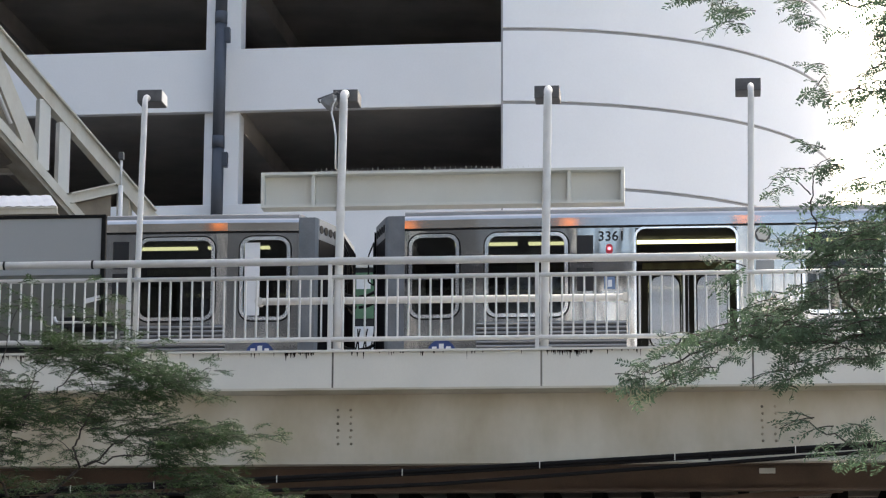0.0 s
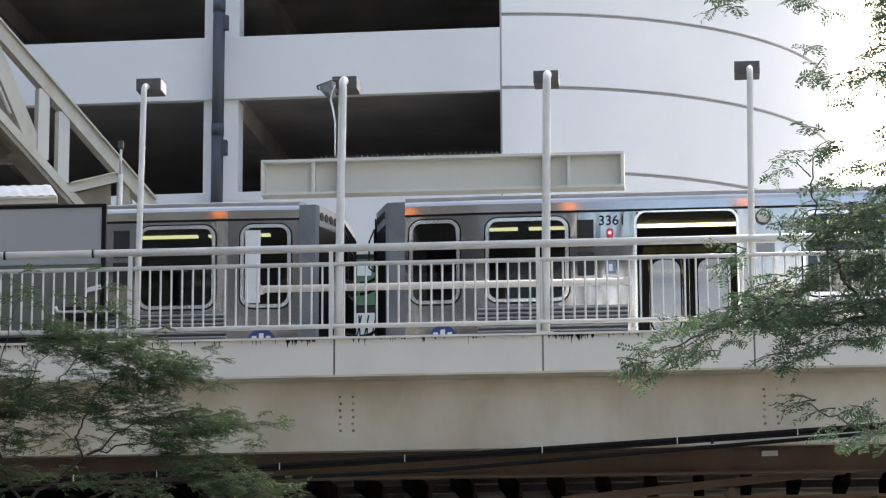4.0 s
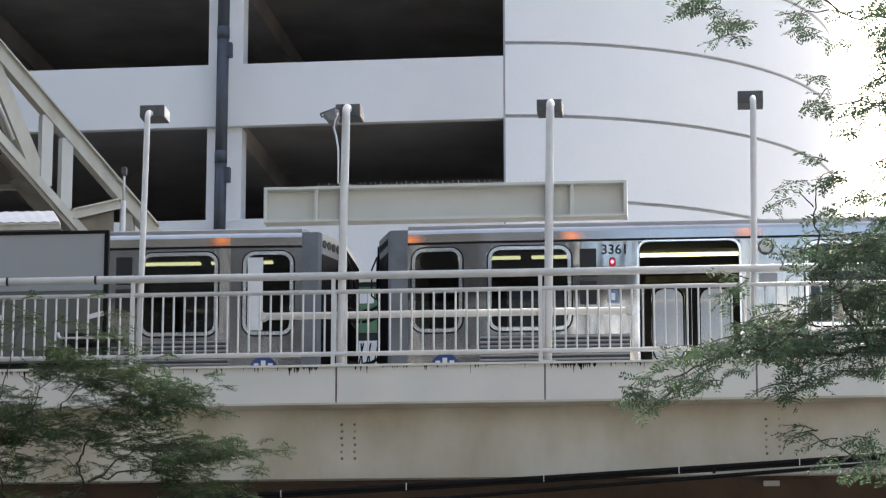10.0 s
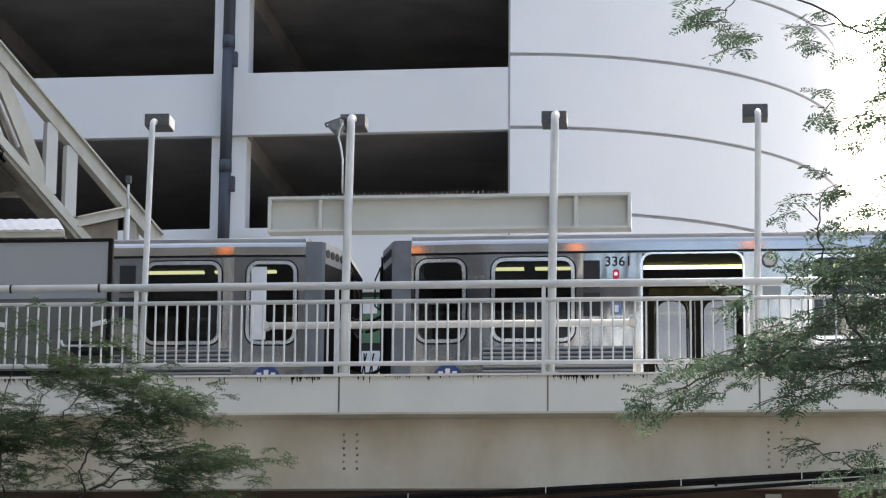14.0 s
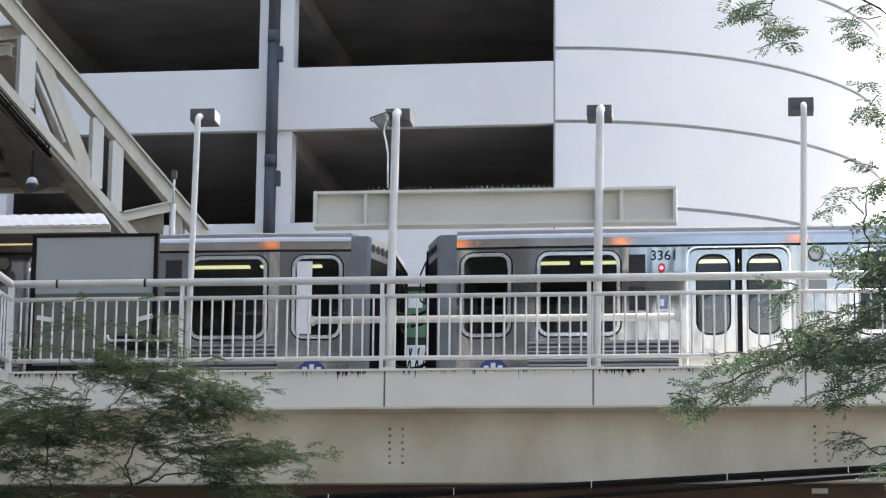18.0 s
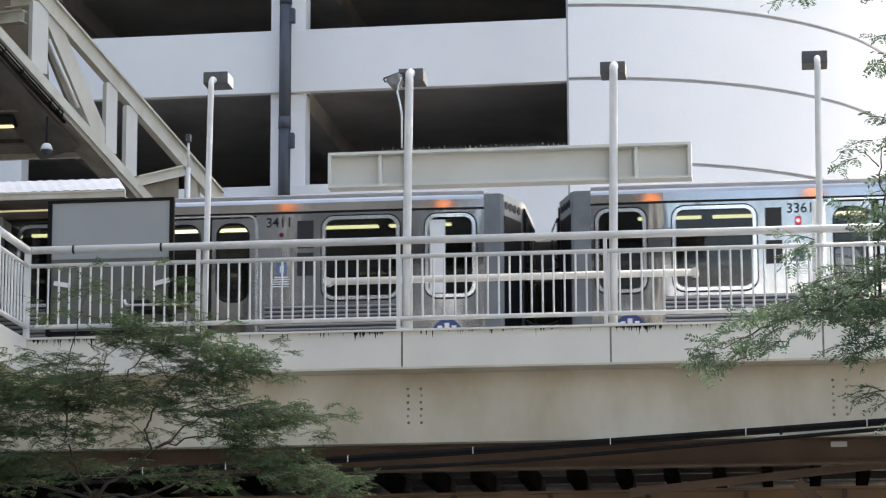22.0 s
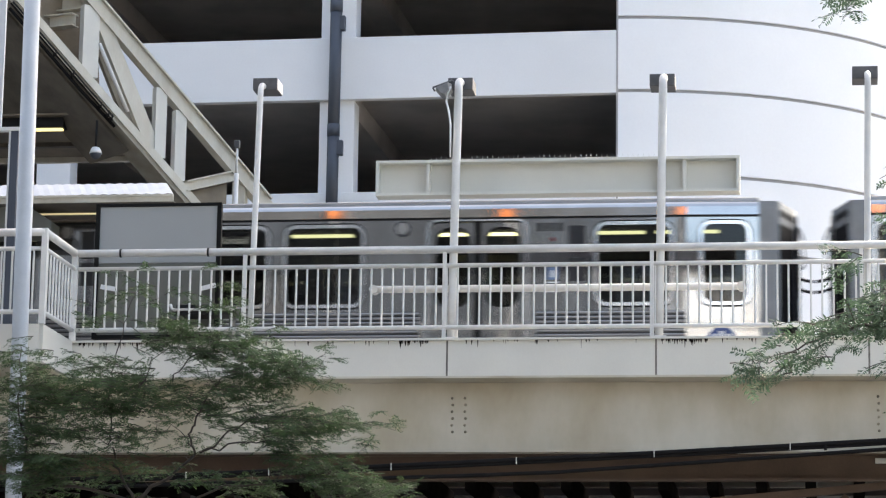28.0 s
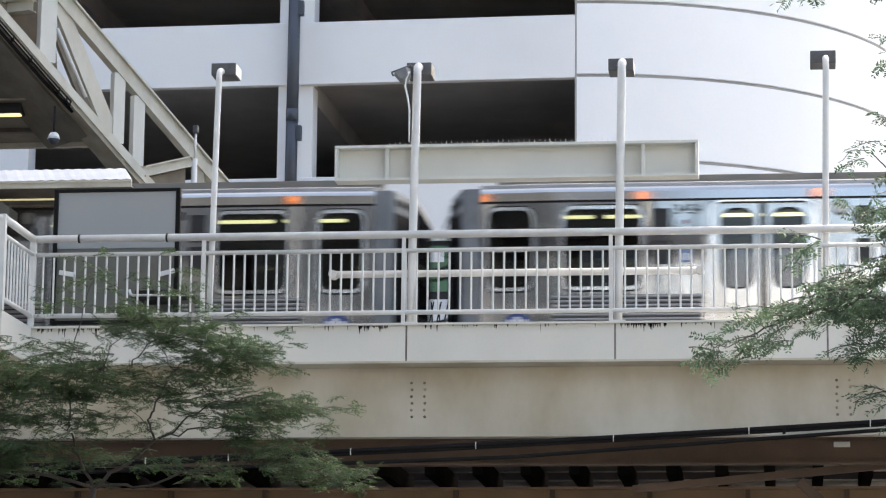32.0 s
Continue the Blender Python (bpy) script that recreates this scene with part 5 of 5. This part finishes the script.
def sensor_post():
    d = thing("sensor_post", "thin white post with a small grey sensor", "post")
    bm = B()
    tube(bm, [(-4.781, 9.9, DK), (-4.781, 9.9, 11.15)], 0.038, 8)
    tube(bm, [(-4.781, 9.9, 11.151), (-4.781, 9.9, 11.55)], 0.02, 8)
    part("post", bm, M_RAIL, d)
    bm = B()
    box(bm, -4.82, -4.74, 9.85, 9.95, 11.56, 11.68, 0.01)
    part("sensor", bm, M_LAMP, d)
    return d


def windscreen():
    w = thing("windscreen", "dark glazed windscreen on the far platform", "windscreen")
    for k in range(14):
        bm = B()
        box(bm, -8.4 - 2.4 * k - 2.34, -8.4 - 2.4 * k, 13.55, 13.6, DK, 10.6)
        part("panel", bm, M_DARK, w)
        bm = B()
        box(bm, -8.4 - 2.4 * k - 0.05, -8.4 - 2.4 * k + 0.01, 13.45, 13.549, DK, 10.7)
        part("mullion", bm, M_TRUSS, w)
    return w


def stair_enclosure():
    s = thing("stair_enclosure", "grey sheet metal enclosure with a sloping top on the platform", "enclosure")
    out = ((-7.2, 9.03), (-5.84, 9.02), (-5.5, 8.8), (-5.5, 8.62), (-7.2, 8.62))
    bm = B()
    a = [bm.verts.new((x, 2.1, z)) for x, z in out]
    b = [bm.verts.new((x, 2.5, z)) for x, z in out]
    bm.faces.new(a)
    bm.faces.new(b[::-1])
    for i in range(5):
        bm.faces.new((a[i], a[(i + 1) % 5], b[(i + 1) % 5], b[i]))
    part("hood", bm, M_LOWP, s, "grey sloping hood")
    for x in (-7.1, -5.9):
        bm = B()
        box(bm, x - 0.05, x + 0.05, 2.25, 2.35, DK, 8.619)
        part("post", bm, M_LOWP, s)
    return s


def poster_case():
    p = thing("poster_case", "dark poster case with green and white sheets on the far platform", "poster case")
    for x in (-1.5, -0.93):
        bm = B()
        box(bm, x - 0.03, x + 0.03, 12.03, 12.09, DK, 8.649)
        part("leg", bm, M_BLACKP, p)
    bm = B()
    box(bm, -1.57, -0.86, 12.02, 12.1, 8.65, 10.2)
    part("case", bm, M_DARK, p)
    bm = B()
    box(bm, -1.6, -0.83, 11.98, 12.12, 10.201, 10.26)
    part("hood", bm, M_SIGN, p, "grey-beige hood")
    bm = B()
    box(bm, -1.36, -1.03, 12.0, 12.019, 9.37, 10.12)
    part("green_sheet", bm, M_GREEN, p, "green printed sheet")
    bm = B()
    box(bm, -1.33, -1.1, 11.995, 11.999, 9.85, 10.06)
    part("pale_sheet", bm, M_WHITEP, p, "pale notice")
    bm = B()
    box(bm, -1.37, -1.03, 12.0, 12.019, 8.78, 9.24)
    w = part("white_sheet", bm, M_WHITEP, p, "white sheet scrawled with black marks")
    for k in range(5):
        bm = B()
        bar(bm, (-1.34 + 0.06 * k, 11.997, 8.82), (-1.31 + 0.06 * k + 0.05 * (-1) ** k, 11.997, 9.2), 0.004, 0.022)
        part("scrawl", bm, M_BLACKP, w)
    return p


poster_case()
windscreen()
stair_enclosure()
far_platform()
canopy()
truss()
dome_camera()
sensor_post()


def cables():
    c = thing("cable_bundle", "black cable bundle sagging along the girder, tied with pale clips", "cable")
    xs = [-12 + 1.2 * k for k in range(25)]
    zf = lambda x: 5.462 + 0.046 * x + 0.001 * x * x
    z2 = lambda x: 5.27 + 0.069 * x if x > 1 else 5.31 + 0.03 * x
    for f, r in ((zf, 0.03), (z2, 0.024), (lambda x: zf(x) - 0.04, 0.016)):
        bm = B()
        tube(bm, [(0.047 + 0.9893 * x, -0.05, 0.017 + 0.9893 * f(x)) for x in xs], r, 8)
        part("cable", bm, M_CABLE, c)
    for x in (-3.2, -2.2, -0.74, 0.74, 2.35, 3.92, 5.31):
        bm = B()
        xc, zc = 0.047 + 0.9893 * x, 0.017 + 0.9893 * zf(x)
        box(bm, xc - 0.005, xc + 0.005, -0.086, -0.014, zc - 0.05, zc + 0.032)
        part("clip", bm, M_SIGN, c)
    bm = B()
    box(bm, 4.306, 4.342, -0.09, -0.012, 5.565, 5.64, 0.006)
    part("spacer", bm, M_CABLE, c, "black cable spacer")
    return c


cables()


def rust_drips():
    d = thing("rust_drips", "dark rust drips below the platform edge", "stain", kind="stuff")
    rng = random.Random(5)
    bm = B()
    spans = [(-0.62, -0.28, 34), (2.45, 2.98, 44), (-4.5, -3.3, 60), (-2.6, -0.7, 16), (0.1, 2.3, 20), (3.1, 6.5, 40)]
    for a, b, n in spans:
        for _ in range(n):
            x = rng.uniform(a, b)
            l = abs(rng.gauss(0, 0.035)) + 0.012
            w = rng.uniform(0.004, 0.012)
            v = [bm.verts.new(q) for q in ((x - w, -0.0225, DK - 0.012), (x + w, -0.0225, DK - 0.012), (x + w * 0.3, -0.0225, DK - 0.012 - l), (x - w * 0.3, -0.0225, DK - 0.012 - l))]
            bm.faces.new(v)
    part("drip", bm, M_RUST, d)


rust_drips()


# ---------------------------------------------------------------- trees
def leaf_shape(rng, pairs, length, wide):
    """One feathery leaf along +x, lying in the xy plane and drooping: two rows of leaflets on a thin stalk. Four corners a leaflet."""
    out = [(0, -0.0007, 0), (length, -0.0004, -0.16 * length), (length, 0.0004, -0.16 * length), (0, 0.0007, 0)]
    for i in range(pairs):
        f = (i + 0.7) / pairs
        size = wide * 2.9 * (0.62 + 0.5 * math.sin(2.9 * min(1.0, f + 0.1)))
        for side in (-1, 1):
            c = Vector((length * f + rng.gauss(0, 0.06) * length / pairs, side * 0.001, -0.16 * length * f * f))
            e = Vector((0.5 + rng.gauss(0, 0.12), side, rng.gauss(-0.12, 0.22))).normalized()
            h = Vector((1, -side * 0.5, rng.gauss(0, 0.3))).normalized() * wide * 0.5
            ln = size * rng.uniform(0.8, 1.15)
            out += [tuple(c), tuple(c + e * ln * 0.45 + h), tuple(c + e * ln), tuple(c + e * ln * 0.5 - h)]
    return np.array(out)


def foliage(rng, boughs, count, leaf, mid, deep, root, droop, tilt):
    """Leaves in flat sprays on twigs, spread over the pads of each bough (x, z, half width, half height, density)."""
    shapes = [leaf_shape(rng, leaf[0], leaf[1], leaf[2]) for _ in range(8)]
    pads = [p for b in boughs for p in b[2]]
    total = sum(p[2] * p[3] * p[4] for p in pads)
    verts, twigs = [], []
    for pts, _, pad_list in boughs:
        joints = [Vector(a).lerp(Vector(b), k / 4) for a, b in zip(pts, pts[1:]) for k in range(5)]
        for cx, cz, rx, rz, dens in pad_list:
            for _ in range(max(2, round(count * rx * rz * dens / total))):
                a, q = rng.uniform(0, 6.2832), math.sqrt(rng.uniform(0, 1))
                q *= 0.85
                o = Vector((cx + rx * q * math.cos(a), mid + rng.gauss(0, deep), cz + rz * q * math.sin(a)))
                out = 1 if o.x > root[0] else -1
                az = rng.gauss(0, 1.0)
                d = Vector((out * math.cos(az), math.sin(az), rng.gauss(0.12, 0.22))).normalized()
                ln = min(rng.uniform(1.3, 2.6) * leaf[1], 1.1 * rx + 0.02)
                curve = [o + d * (ln * (k / 5 - 0.5)) + Vector((0, 0, -droop * ln * (k / 5) ** 2)) for k in range(6)]
                twigs.append(curve)
                near = min(joints, key=lambda j: (j - curve[0]).length)
                if (near - curve[0]).length < min(0.3, 1.6 * max(rx, rz)) and rx < 0.5 and rng.random() < 0.25:
                    bend = near.lerp(curve[0], 0.5) + Vector((rng.gauss(0, 0.02), rng.gauss(0, 0.03), rng.uniform(0, 0.04)))
                    twigs.append([near, bend, curve[0]])
                side = Vector((-d.y, d.x, 0)).normalized()
                n = 7
                for k in range(n):
                    f = (k + 0.5) / n * 5
                    i = int(f)
                    p = curve[i].lerp(curve[i + 1], f - i)
                    s = 1 if k % 2 else -1
                    ax = (d * rng.uniform(0.3, 0.8) + side * s * rng.uniform(0.5, 1.0) + Vector((0, 0, rng.gauss(-droop, 0.25)))).normalized()
                    up = Vector((rng.gauss(0, tilt), rng.gauss(-0.25, tilt), 1.0)).normalized()
                    ay = up.cross(ax).normalized()
                    m = np.array((ax, ay, ax.cross(ay)))
                    verts.append(np.array(p) + (shapes[rng.randrange(8)] * rng.uniform(0.65, 1.15)) @ m)
    return np.concatenate(verts), twigs


def quad_mesh(name, co, material):
    """A mesh whose corners come four by four."""
    n = len(co) // 4
    me = bpy.data.meshes.new(name)
    me.vertices.add(4 * n)
    me.vertices.foreach_set("co", co.astype(np.float32).ravel())
    me.loops.add(4 * n)
    me.loops.foreach_set("vertex_index", np.arange(4 * n, dtype=np.int32))
    me.polygons.add(n)
    me.polygons.foreach_set("loop_start", np.arange(0, 4 * n, 4, dtype=np.int32))
    me.update(calc_edges=True)
    me.materials.append(material)
    return me


def street_tree(label, trunk, boughs, twig_count, leaf, mid, deep, droop, tilt, seed, material, bark):
    t = thing("street_tree", label, "tree")
    rng = random.Random(seed)
    bm = B()
    tube(bm, [(x, mid, z) for x, z in trunk[0]], trunk[1], 12, trunk[2])
    part("trunk", bm, bark, t)
    full = []
    for line, (r0, r1), pads in boughs:
        # a bough wanders in depth as it grows
        sway = rng.gauss(0, deep * 0.5)
        pts = [(x, mid + sway * k / len(line), z) for k, (x, z) in enumerate(line)]
        fine = []
        for a, b in zip(pts, pts[1:]):
            a, b = Vector(a), Vector(b)
            for k in range(4):
                j = (b - a).length * 0.05
                fine.append(a.lerp(b, k / 4) + (Vector((rng.gauss(0, j), rng.gauss(0, j), rng.gauss(0, j))) if fine else Vector()))
        fine.append(Vector(pts[-1]))
        bm = B()
        tube(bm, fine, 0.85 * r0, 7, 0.85 * r1)
        part("limb", bm, bark, t)
        full.append((pts, None, pads))
    co, twigs = foliage(rng, full, twig_count, leaf, mid, deep, trunk[0][-1], droop, tilt)
    tagged(part("crown", quad_mesh("crown", co, material), material, t, "feathery green locust leaves"), kind="stuff")
    bm = B()
    for c in twigs:
        tube(bm, c, 0.0032, 4, 0.0016, cap=False)
    tagged(part("twig_mass", bm, bark, t, "fine dark twigs"), kind="stuff")
    return t


YOUNG_TREE = [
    # low boughs in front of the dark ironwork
    ([(-0.74, 3.72), (-0.49, 3.9), (-0.29, 4.08)], (0.018, 0.012), [(-0.65, 4.05, 0.25, 0.08, 0.25), (-0.24, 3.89, 0.29, 0.12, 0.25), (-0.33, 4.2, 0.21, 0.11, 0.2), (-0.9, 4.55, 0.8, 0.4, 0.16), (0.2, 4.5, 0.6, 0.36, 0.12)]),
    ([(-0.74, 3.72), (-0.28, 3.79), (0.15, 3.87), (0.66, 3.91), (1.12, 3.82)], (0.014, 0.003), [(0.15, 3.87, 0.21, 0.1, 0.4), (0.53, 4.03, 0.29, 0.12, 0.75), (0.82, 3.88, 0.29, 0.13, 1.1), (1.13, 3.82, 0.2, 0.1, 0.9)]),
    ([(-0.74, 3.72), (-0.88, 3.95), (-0.96, 4.15)], (0.015, 0.009), [(-1.06, 4.0, 0.32, 0.13, 0.7), (-0.83, 3.79, 0.25, 0.07, 0.15)]),
    ([(-0.74, 3.72), (-1.31, 3.86), (-1.58, 4.08), (-1.64, 4.5), (-1.64, 4.85)], (0.016, 0.004), [(-1.49, 3.95, 0.32, 0.18, 1.0), (-1.56, 4.18, 0.26, 0.18, 0.9), (-1.6, 4.5, 0.27, 0.24, 0.75), (-1.62, 4.84, 0.18, 0.13, 0.6), (-1.32, 4.54, 0.3, 0.14, 1.0)]),
    # middle boughs over the girder
    ([(-0.26, 4.09), (0.05, 4.16), (0.23, 4.16), (0.42, 4.1), (0.65, 4.08)], (0.009, 0.002), [(0.39, 4.18, 0.25, 0.1, 1.0)]),
    ([(-0.25, 4.09), (-0.08, 4.22), (0.09, 4.32), (0.3, 4.35), (0.65, 4.29), (0.98, 4.31), (1.2, 4.26)], (0.009, 0.002), [(0.47, 4.32, 0.29, 0.13, 1.1), (0.81, 4.31, 0.21, 0.1, 1.0), (1.15, 4.28, 0.1, 0.06, 0.4), (0.09, 4.31, 0.25, 0.08, 0.5), (0.99, 4.12, 0.13, 0.06, 0.3)]),
    ([(-0.29, 4.08), (-0.38, 4.22), (-0.47, 4.3)], (0.006, 0.002), [(-0.74, 4.22, 0.25, 0.12, 0.4)]),
    ([(-0.29, 4.08), (-0.33, 4.22), (-0.28, 4.32), (-0.21, 4.44), (-0.14, 4.56), (-0.05, 4.63)], (0.011, 0.004), [(0.08, 4.62, 0.34, 0.1, 0.6), (-0.49, 4.52, 0.3, 0.13, 0.5), (-0.12, 4.46, 0.36, 0.11, 0.5)]),
    # high boughs up to the railing
    ([(-0.14, 4.56), (-0.26, 4.75), (-0.34, 4.93), (-0.49, 5.05)], (0.005, 0.002), [(-0.36, 4.92, 0.38, 0.12, 0.95), (-0.49, 5.05, 0.26, 0.08, 0.5), (-0.13, 5.25, 0.25, 0.17, 0.24)]),
    ([(-0.48, 4.62), (-0.35, 4.79), (-0.14, 4.87), (0.21, 4.75), (0.51, 4.72), (0.7, 4.81)], (0.006, 0.002), [(-0.03, 4.87, 0.3, 0.13, 0.9), (0.22, 4.74, 0.3, 0.14, 1.0), (0.51, 4.73, 0.2, 0.08, 0.9), (0.67, 4.81, 0.08, 0.05, 0.4), (0.11, 5.09, 0.17, 0.13, 0.18)]),
    ([(-0.69, 4.64), (-0.63, 4.8), (-0.36, 4.93)], (0.005, 0.002), [(-0.88, 4.49, 0.38, 0.14, 1.0)]),
    ([(-0.96, 4.15), (-0.93, 4.32), (-0.95, 4.5), (-0.93, 4.76), (-0.86, 5.06), (-0.82, 5.23), (-0.67, 5.41)], (0.009, 0.002), [(-1.11, 4.28, 0.34, 0.11, 0.6), (-0.99, 4.71, 0.31, 0.09, 0.9), (-0.8, 5.25, 0.24, 0.17, 0.2), (-1.05, 5.1, 0.13, 0.11, 0.26), (-0.64, 5.45, 0.09, 0.05, 0.12)]),
]
OLD_TREE = [
    # branch tips high over the street
    ([(5.85, 5.06), (5.47, 5.14), (5.16, 5.18), (4.96, 5.21), (4.78, 5.21)], (0.012, 0.002), [(4.78, 5.21, 0.1, 0.06, 0.8), (5.0, 5.15, 0.09, 0.03, 0.5), (5.18, 5.19, 0.11, 0.09, 1.0)]),
    ([(4.96, 5.21), (4.69, 5.38), (4.48, 5.36), (4.39, 5.26), (4.4, 5.18)], (0.006, 0.0015), [(4.39, 5.23, 0.13, 0.06, 1.2), (4.48, 5.17, 0.08, 0.04, 0.9)]),
    ([(5.85, 4.7), (5.45, 4.75), (5.2, 4.78), (5.0, 4.81), (4.85, 4.79)], (0.01, 0.0015), [(4.85, 4.79, 0.08, 0.05, 1.0), (5.05, 4.8, 0.16, 0.04, 0.8), (5.2, 4.76, 0.08, 0.04, 0.8), (5.01, 4.71, 0.07, 0.05, 0.25)]),
    ([(5.84, 3.9), (5.32, 4.01), (5.15, 4.14), (5.16, 4.29), (5.21, 4.76), (5.23, 5.03)], (0.012, 0.002), [(5.23, 5.03, 0.08, 0.12, 1.2), (5.16, 4.96, 0.11, 0.06, 0.8), (5.16, 4.29, 0.11, 0.11, 1.0), (5.11, 4.13, 0.13, 0.08, 1.2)]),
    # the long bough that reaches out at platform height
    ([(5.84, 3.52), (5.41, 3.6), (5.06, 3.65), (4.79, 3.69), (4.54, 3.69), (4.33, 3.62), (4.14, 3.55), (3.96, 3.49)], (0.016, 0.0015), [(4.52, 3.74, 0.23, 0.09, 1.3), (4.77, 3.68, 0.21, 0.09, 1.2), (5.06, 3.65, 0.16, 0.1, 1.0), (4.82, 3.56, 0.23, 0.05, 1.0), (4.64, 3.49, 0.08, 0.02, 0.3), (4.35, 3.66, 0.18, 0.03, 0.8), (4.2, 3.57, 0.21, 0.05, 0.95), (4.01, 3.5, 0.12, 0.04, 0.8), (4.14, 3.44, 0.08, 0.04, 0.12), (4.39, 3.55, 0.1, 0.04, 0.5)]),
    ([(5.06, 3.65), (4.92, 3.92), (4.84, 4.02), (4.83, 4.12), (4.82, 4.31), (4.84, 4.43), (4.94, 4.48)], (0.009, 0.0015), [(5.03, 4.01, 0.21, 0.12, 1.25), (4.57, 3.97, 0.18, 0.03, 0.6), (4.82, 3.84, 0.23, 0.08, 1.0), (5.12, 3.81, 0.13, 0.13, 1.2), (4.88, 4.47, 0.11, 0.02, 0.5), (4.9, 4.42, 0.08, 0.03, 0.5), (5.09, 4.44, 0.13, 0.04, 0.6), (4.96, 4.29, 0.15, 0.07, 0.6), (4.83, 4.17, 0.16, 0.05, 0.7), (4.73, 4.07, 0.13, 0.05, 0.6)]),
    ([(4.82, 4.31), (4.76, 4.38), (4.69, 4.41), (4.61, 4.35)], (0.004, 0.0015), [(4.71, 4.39, 0.1, 0.02, 0.5)]),
    ([(5.85, 3.05), (5.39, 3.15), (5.1, 3.2), (4.9, 3.24), (4.77, 3.3), (4.66, 3.27)], (0.009, 0.0015), [(4.75, 3.3, 0.12, 0.03, 0.35), (4.91, 3.23, 0.13, 0.05, 0.5), (5.1, 3.2, 0.16, 0.05, 0.8)]),
]
street_tree("young locust tree with feathery dusty-green leaves below the platform", (((-1.0, 0.14), (-0.9, 2.4), (-0.74, 3.72)), 0.08, 0.022), YOUNG_TREE, 1420, (9, 0.092, 0.0083), -12.0, 0.3, 0.12, 0.4, 3, M_LEAF, M_BARK)
street_tree("locust tree with long feathery branches hanging over the street", (((6.15, 0.0), (6.05, 2.5), (5.86, 4.6), (5.8, 7.5)), 0.13, 0.03), OLD_TREE, 310, (6, 0.085, 0.0105), -20.0, 0.2, 0.3, 0.6, 8, M_LEAF2, M_BARK)


# ---------------------------------------------------------------- movement
def motions():
    # place of the middle of the first car along the platform
    run = [(0, 7.245), (20.3, 7.245), (20.65, 7.31), (21, 7.495), (21.5, 7.98), (22, 8.765), (22.5, 9.85), (23, 11.225), (23.5, 12.98), (24, 15.12),
           (25, 20.2), (26, 26.4), (27, 33.5), (27.5, 37.4), (28, 41.53), (28.5, 45.9), (29, 50.425), (29.5, 55.1), (30, 59.89), (30.5, 65.03),
           (31, 70.457), (31.5, 76.05), (32, 81.925)]
    for k, c in enumerate(near_cars):
        walk(c, [(t, pose(s - PITCH * k, 2.8, DK)) for t, s in run])
    # the doors stand open until the train is about to leave
    for c in near_cars[:2]:
        for d in [o for o in c.children if o.name.startswith("door") and o.location.y < 1 and "_" not in o.name]:
            x, y, z = d.location
            s = 1 if (x > 0) == (abs(x) > 3.19) else -1
            walk(d, [(0, pose(x + s * 0.62, y, z)), (14.9, pose(x + s * 0.62, y, z)), (15.4, pose(x + s * 0.4, y, z)), (16.1, pose(x, y, z)), (32, pose(x, y, z))])


motions()
